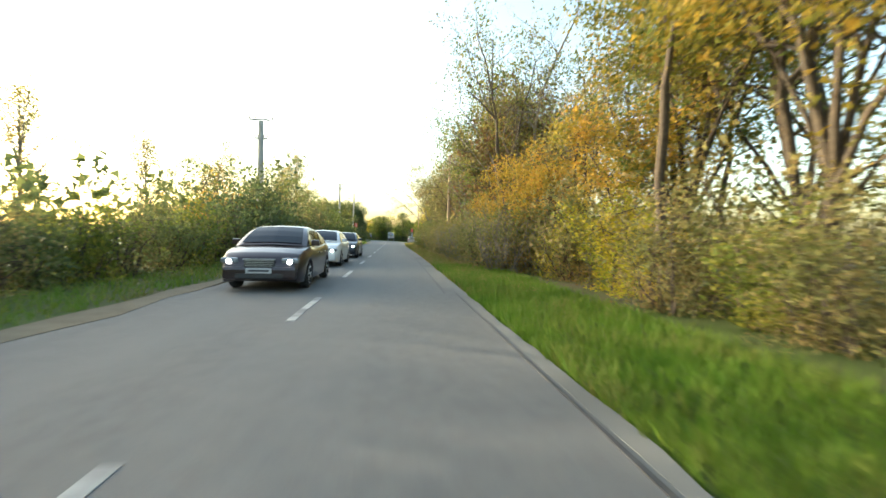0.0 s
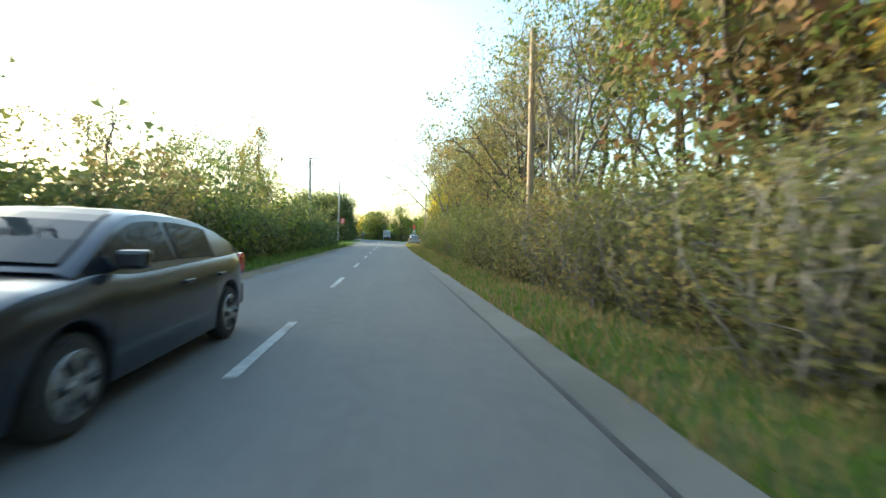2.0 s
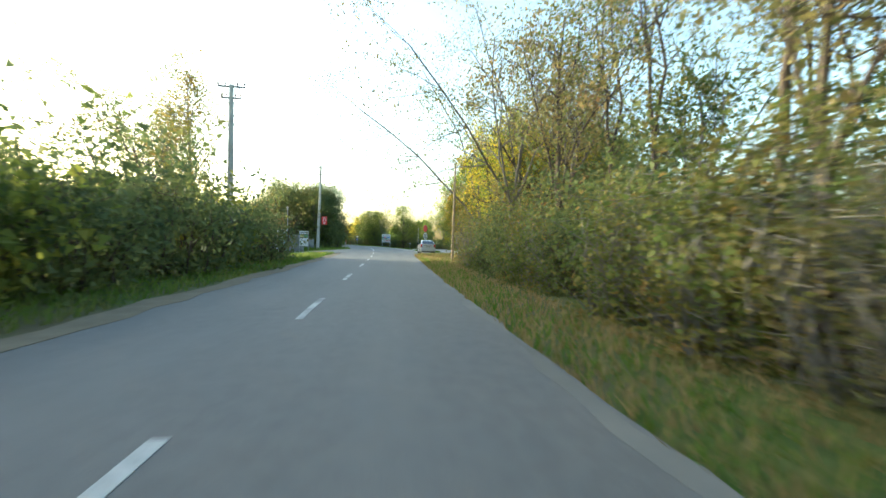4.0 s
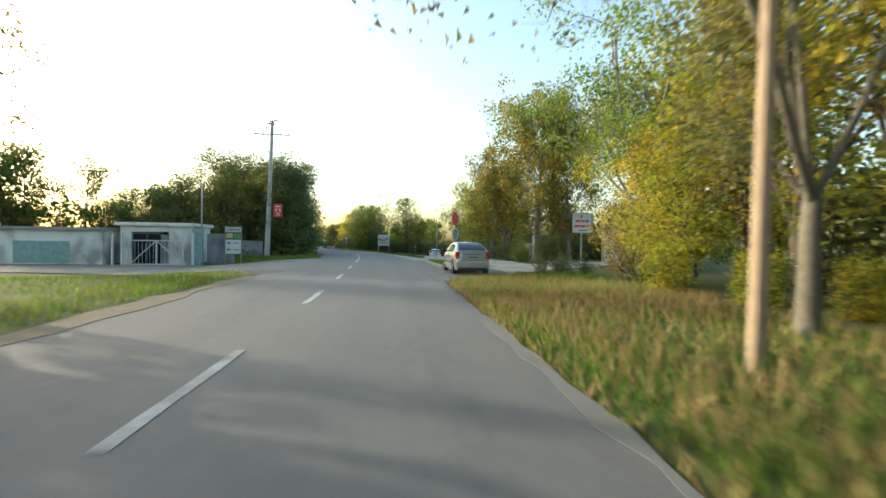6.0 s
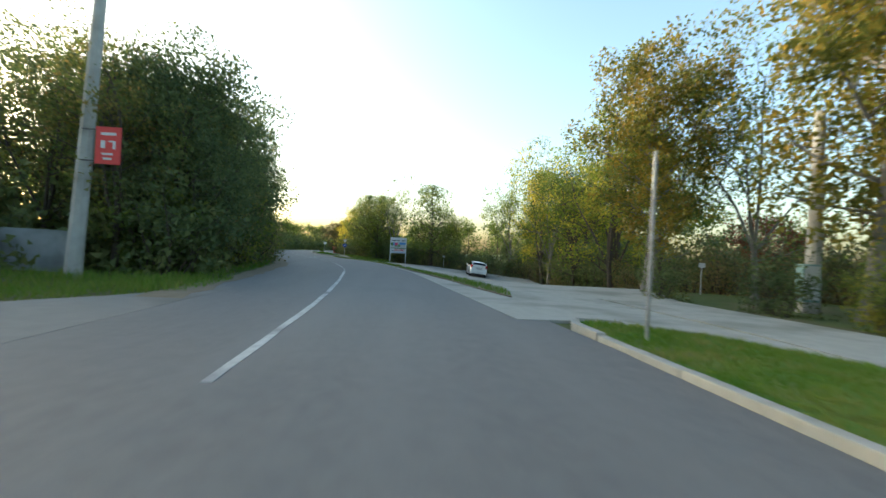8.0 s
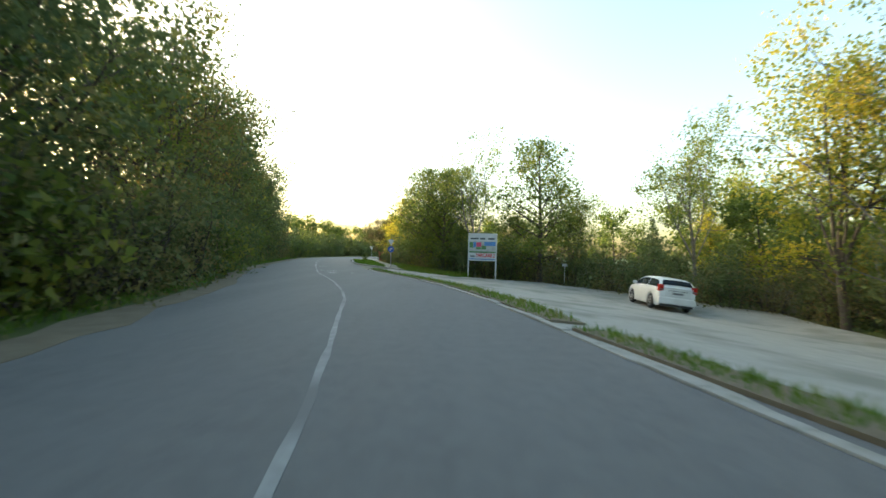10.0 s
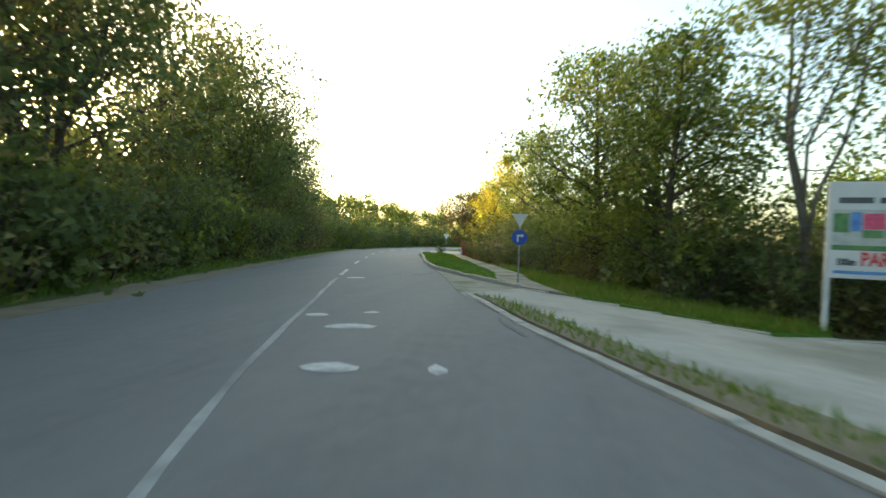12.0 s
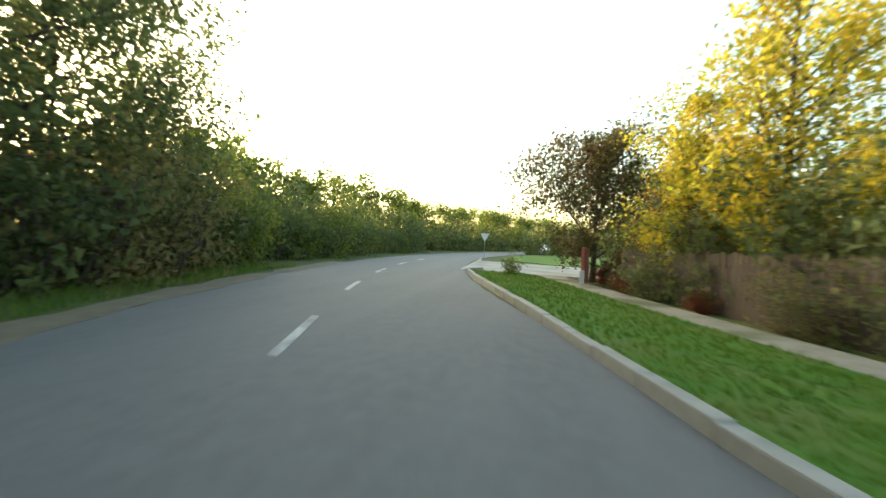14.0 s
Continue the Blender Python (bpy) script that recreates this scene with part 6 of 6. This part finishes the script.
for i in range(7):
    plant(random.choice(["far", "green"]), -22 - i * 3.5, 113 + random.uniform(-2, 4), random.uniform(0.5, 0.65), group="trees behind the yard")
for x, y, s in ((-19.3, 93.72, 1.08), (-22.6, 95.5, 0.92), (-15, 29.49, 0.42), (-18, 24, 0.5)):
    plant("poplar", x, y, s, group="poplars")
plant("b_orange", -9.6, 28.51, 1.0)
plant("b_orange", -9.6, 26.54, 1.1)
plant("bare", 7.4, 25.07, 1.25)
plant("mixed", 7.2, 30.6, 1.1, 200)
plant("darkred", 8.6, 28.4, 1.4, 80)
plant("mixed", 8.8, 33.6, 1.05, 20)
plant("bare", 7.0, 41.2, 1.0, 60)
plant("orange", 7.0, 12.8, 0.82)
plant("orange", 6.4, 18.2, 0.75)
plant("orange", 6.5, 25.56, 0.62)
plant("thin", 5.9, 9.4, 1.0, 70)
plant("thin", 5.8, 21.0, 1.0, 10)
plant("near", 6.6, 3.4, 1.1)
plant("near", 7.6, 7.2, 1.0, 130)
plant("near", 9.6, 5.2, 1.15, 220)
plant("mixed", 9.8, 9.8, 1.05, 40)
plant("near", 8.4, 11.6, 0.95, 300)
plant("spread", 7.6, 73.6, 0.95, 30)
plant("spread", 9.2, 71.5, 1.0, 20)
plant("overhang", 6.4, 77.5, 1.0, 0)
plant("overhang", 6.9, 69.4, 0.95, 14)
plant("bare", 5.19, 65.54, 0.95)
plant("yellow", 10.48, 78.93, 1.05)
plant("pointyel", 8.9, 84.06, 0.9)
plant("pointyel", 9.57, 86.62, 0.9)
plant("corner", 10.3, 88.6, 1.0, 160)
plant("yellow", 11.96, 89.18, 1.0)
plant("yellow", 14.46, 91.25, 1.1)
plant("yellow", 16.95, 95.69, 1.0)
plant("mixed", 18.96, 91.75, 1.1)
plant("red", 23.63, 114.8, 1.0)
plant("red", 29.5, 117, 1.0)
plant("red", 19.88, 119.68, 0.8)
plant("darkred", 26.88, 110.4, 0.75)
for x, y, s in ((14.2, 95.6, 0.8), (15.0, 94.6, 0.9), (16.2, 95.8, 0.95), (15.4, 97.0, 0.9)):
    plant("b_orange", x, y, s, group="orange bushes by the booth")
plant("b_red", 14.6, 93.6, 1.0)
for x, y in ((16.4, 97.4), (17.6, 98.2), (19.2, 99.6), (20.6, 101), (22.4, 102.5)):
    plant(random.choice(["b_yellow", "b_orange", "b_green"]), x, y, random.uniform(0.55, 0.75), group="bushes beside the driveway")
for x, y, s in ((7.3, 92.0, 0.24), (8.0, 91.3, 0.22), (8.5, 92.3, 0.26), (9.4, 91.8, 0.22)):
    plant("b_dark", x, y, s, group="clipped round shrubs")
for x, y, s in ((9.73, 102.76, 0.4), (10.31, 104.92, 0.5), (10.09, 108.05, 0.5), (9, 111.72, 0.45), (13.4, 107.07, 0.6), (14.49, 108.44, 0.7)):
    plant(random.choice(["b_dark", "b_green"]), x, y, s, group="low shrubs behind the footway")
plant("plane", 12.2, 107.27, 1.0, 40)
plant("plane", 14.8, 106.88, 0.9, 220)
plant("plane", 10.04, 114.58, 0.78, 160)
plant("greenb", 13.54, 112.82, 0.95)
for x, y, k, s in ((12.2, 117.5, "greenb", 1.0), (12.3, 122.5, "yellow", 1.1), (12.1, 128.4, "green", 1.15), (13.6, 125, "yellow", 1.15), (12.4, 134.4, "greenb", 1.15), (13.2, 118.5, "yellow", 0.95), (13.8, 131, "green", 1.2), (12.8, 137.4, "yellow", 1.2), (14.4, 135.6, "green", 1.42)):
    plant(k, x, y, s, group="trees along the lay-by")
HEDGE = [(24, 109), (19, 110), (14.6, 115.6), (13.2, 121), (12.6, 127), (13, 134), (13.2, 139.5), (10.5, 141.4), (7.6, 145.0), (3.8, 149.6), (0.6, 150.4), (-2.4, 150.2), (-4.4, 152.2)]
for (xa, ya), (xb, yb) in zip(HEDGE, HEDGE[1:]):
    n = max(2, int(math.hypot(xb - xa, yb - ya) / 1.4))
    for i in range(n):
        plant(random.choice(["b_brown", "b_dark", "b_brown"]), xa + (xb - xa) * i / n + 0.5, ya + (yb - ya) * i / n + 0.6, random.uniform(0.62, 0.85), group="dark hedge behind the lay-by")
        if i % 3 == 1:
            plant("b_dark", xa + (xb - xa) * i / n + 3.0, ya + (yb - ya) * i / n + 2.4, random.uniform(0.65, 0.85), group="dark hedge behind the lay-by")
for x, y, k, s in ((3.05, 149.9, "pointed", 1.0), (-1.3, 150.8, "greenb", 0.92), (-3.6, 152.8, "pointed", 0.76), (5.6, 151.5, "green", 0.8), (12.2, 147.6, "greenb", 0.98), (17.4, 150.2, "yellow", 0.8), (14.2, 158, "conifer", 1.0),
                   (16, 153, "pointyel", 0.85), (20.5, 149, "green", 0.8), (19.4, 159.2, "greenb", 1.2), (14.5, 146, "b_yellow", 0.9), (18, 143, "b_orange", 0.9), (18, 135, "yellow", 0.7), (22, 143, "pointyel", 0.9),
                   (-5.0, 156.2, "pointed", 0.86), (-3.2, 155.6, "pointed", 0.86), (-6.6, 167.0, "pointed", 0.82), (-8.9, 171.9, "pointyel", 1.26), (-10.2, 173.4, "pointyel", 0.9), (-7.7, 169.6, "pointyel", 0.7), (-9.9, 174.2, "pointyel", 0.72), (-4.6, 163.0, "green", 0.6), (-6.8, 176, "greenb", 0.7),
                   (-11.9, 178.6, "darkred", 0.78), (-9.2, 180, "red", 0.75), (-5, 175, "green", 0.6), (4, 171, "brown", 0.6), (10, 168, "far", 0.8), (16, 173, "far", 0.9), (22, 168, "far", 1.0), (2, 185, "far", 0.8), (-3, 189, "far", 0.8), (9, 183, "far", 0.8), (-11.1, 175.9, "b_red", 0.85), (-9.8, 176.4, "b_red", 1.1), (-11.6, 178.0, "b_red", 0.5)):
    plant(k, x, y, s)
for i in range(8, 13):
    plant(random.choice(["b_brown", "b_dark", "b_brown", "b_green"]), -5.9 - i * 0.2 + random.uniform(-0.3, 0.3), 155.2 + i * 0.75, random.uniform(0.4, 0.6), group="bushes beside the footpath")
for i in range(8):
    plant(random.choice(["b_brown", "b_dark"]), -7.1 - i * 0.42, 163.1 + i * 1.42, random.uniform(0.5, 0.66), group="bushes before the board fence")
for i in range(14):
    plant(random.choice(["far", "b_far"]), -13 + i * 2.4, 222 + i * 2 + random.uniform(-3, 3), random.uniform(1.1, 1.4), group="far trees")
plant("b_green", -14.99, 179.4, 0.25)
# wood edge west of the yard, and the thicket behind the footpath
for i in range(16):
    plant("far", -29 - i * 2.8 + random.uniform(-1, 1), 107 + i * 2.3 + random.uniform(-1.5, 1.5), random.uniform(1.0, 1.35), group="trees behind the yard")
for i in range(6, 16):
    plant(random.choice(["b_dark", "b_brown", "b_dark"]), -4.4 - i * 0.42, 156.5 + i * 1.3, random.uniform(0.7, 0.95), group="thicket behind the footpath")
for i in range(5, 9):
    plant("b_far", 1.5 - i * 0.9, 157 + i * 2.2, random.uniform(0.8, 1.0), group="thicket behind the footpath")
for i in range(22):
    plant("far", 27 + 14 * math.sin(i * 0.48) + random.uniform(-2, 2), 104 + i * 4.1 + random.uniform(-1, 1), random.uniform(0.65, 0.85), group="far trees beyond the hedge")
for i in range(22):
    plant("b_far", 22 + 4 * math.sin(i * 0.5), 112 + i * 2.4, random.uniform(0.9, 1.2), group="far bushes beyond the hedge")
for i in range(14):
    plant("b_far", -8.5 - i * 1.6, 113.2 + random.uniform(-0.8, 0.8) + (2.5 if i > 3 else 0), random.uniform(0.8, 1.1), group="bushes behind the yard")
for x, y, k, s in ((-9.0, 163.6, "b_brown", 0.3), (-9.9, 166.8, "b_dark", 0.34), (-10.5, 168.8, "b_brown", 0.36), (-11.0, 171.2, "b_red", 0.36), (-11.5, 173.0, "b_dark", 0.36), (-11.9, 174.6, "b_red", 0.4)):
    plant(k, x + 0.35, y, s, group="low bushes before the board fence")
for x, y, k, s in ((10.5, 71.5, "b_dark", 1.3), (12.6, 74.0, "b_dark", 1.5), (14.8, 76.4, "b_brown", 1.5), (12.9, 78.6, "b_dark", 1.3), (16.2, 80.2, "b_dark", 1.6), (13.8, 83.0, "b_dark", 1.3), (17.0, 85.5, "b_dark", 1.5), (18.5, 75.0, "b_dark", 1.6)):
    plant(k, x, y, s, group="bushes in the roadside wood")
for x, y, k, s in ((-6.1, 158.2, "b_dark", 0.6), (-5.5, 157.2, "b_brown", 0.62), (-5.2, 155.9, "b_brown", 0.42), (-4.3, 154.2, "b_green", 0.5), (-3.5, 153.6, "b_green", 0.6), (-2.0, 155.2, "b_brown", 0.8),
                   (-0.6, 154.8, "b_dark", 0.8), (1.2, 154.2, "b_brown", 0.85), (3.0, 153.4, "b_dark", 0.85)):
    plant(k, x, y, s, group="bushes behind the lay-by corner")
join_far("far", "far_wood", "far woods and copses with green crowns round the fields", "trees")
join_far("b_far", "far_thicket", "dense dark green thicket behind the roadside trees", "bushes")
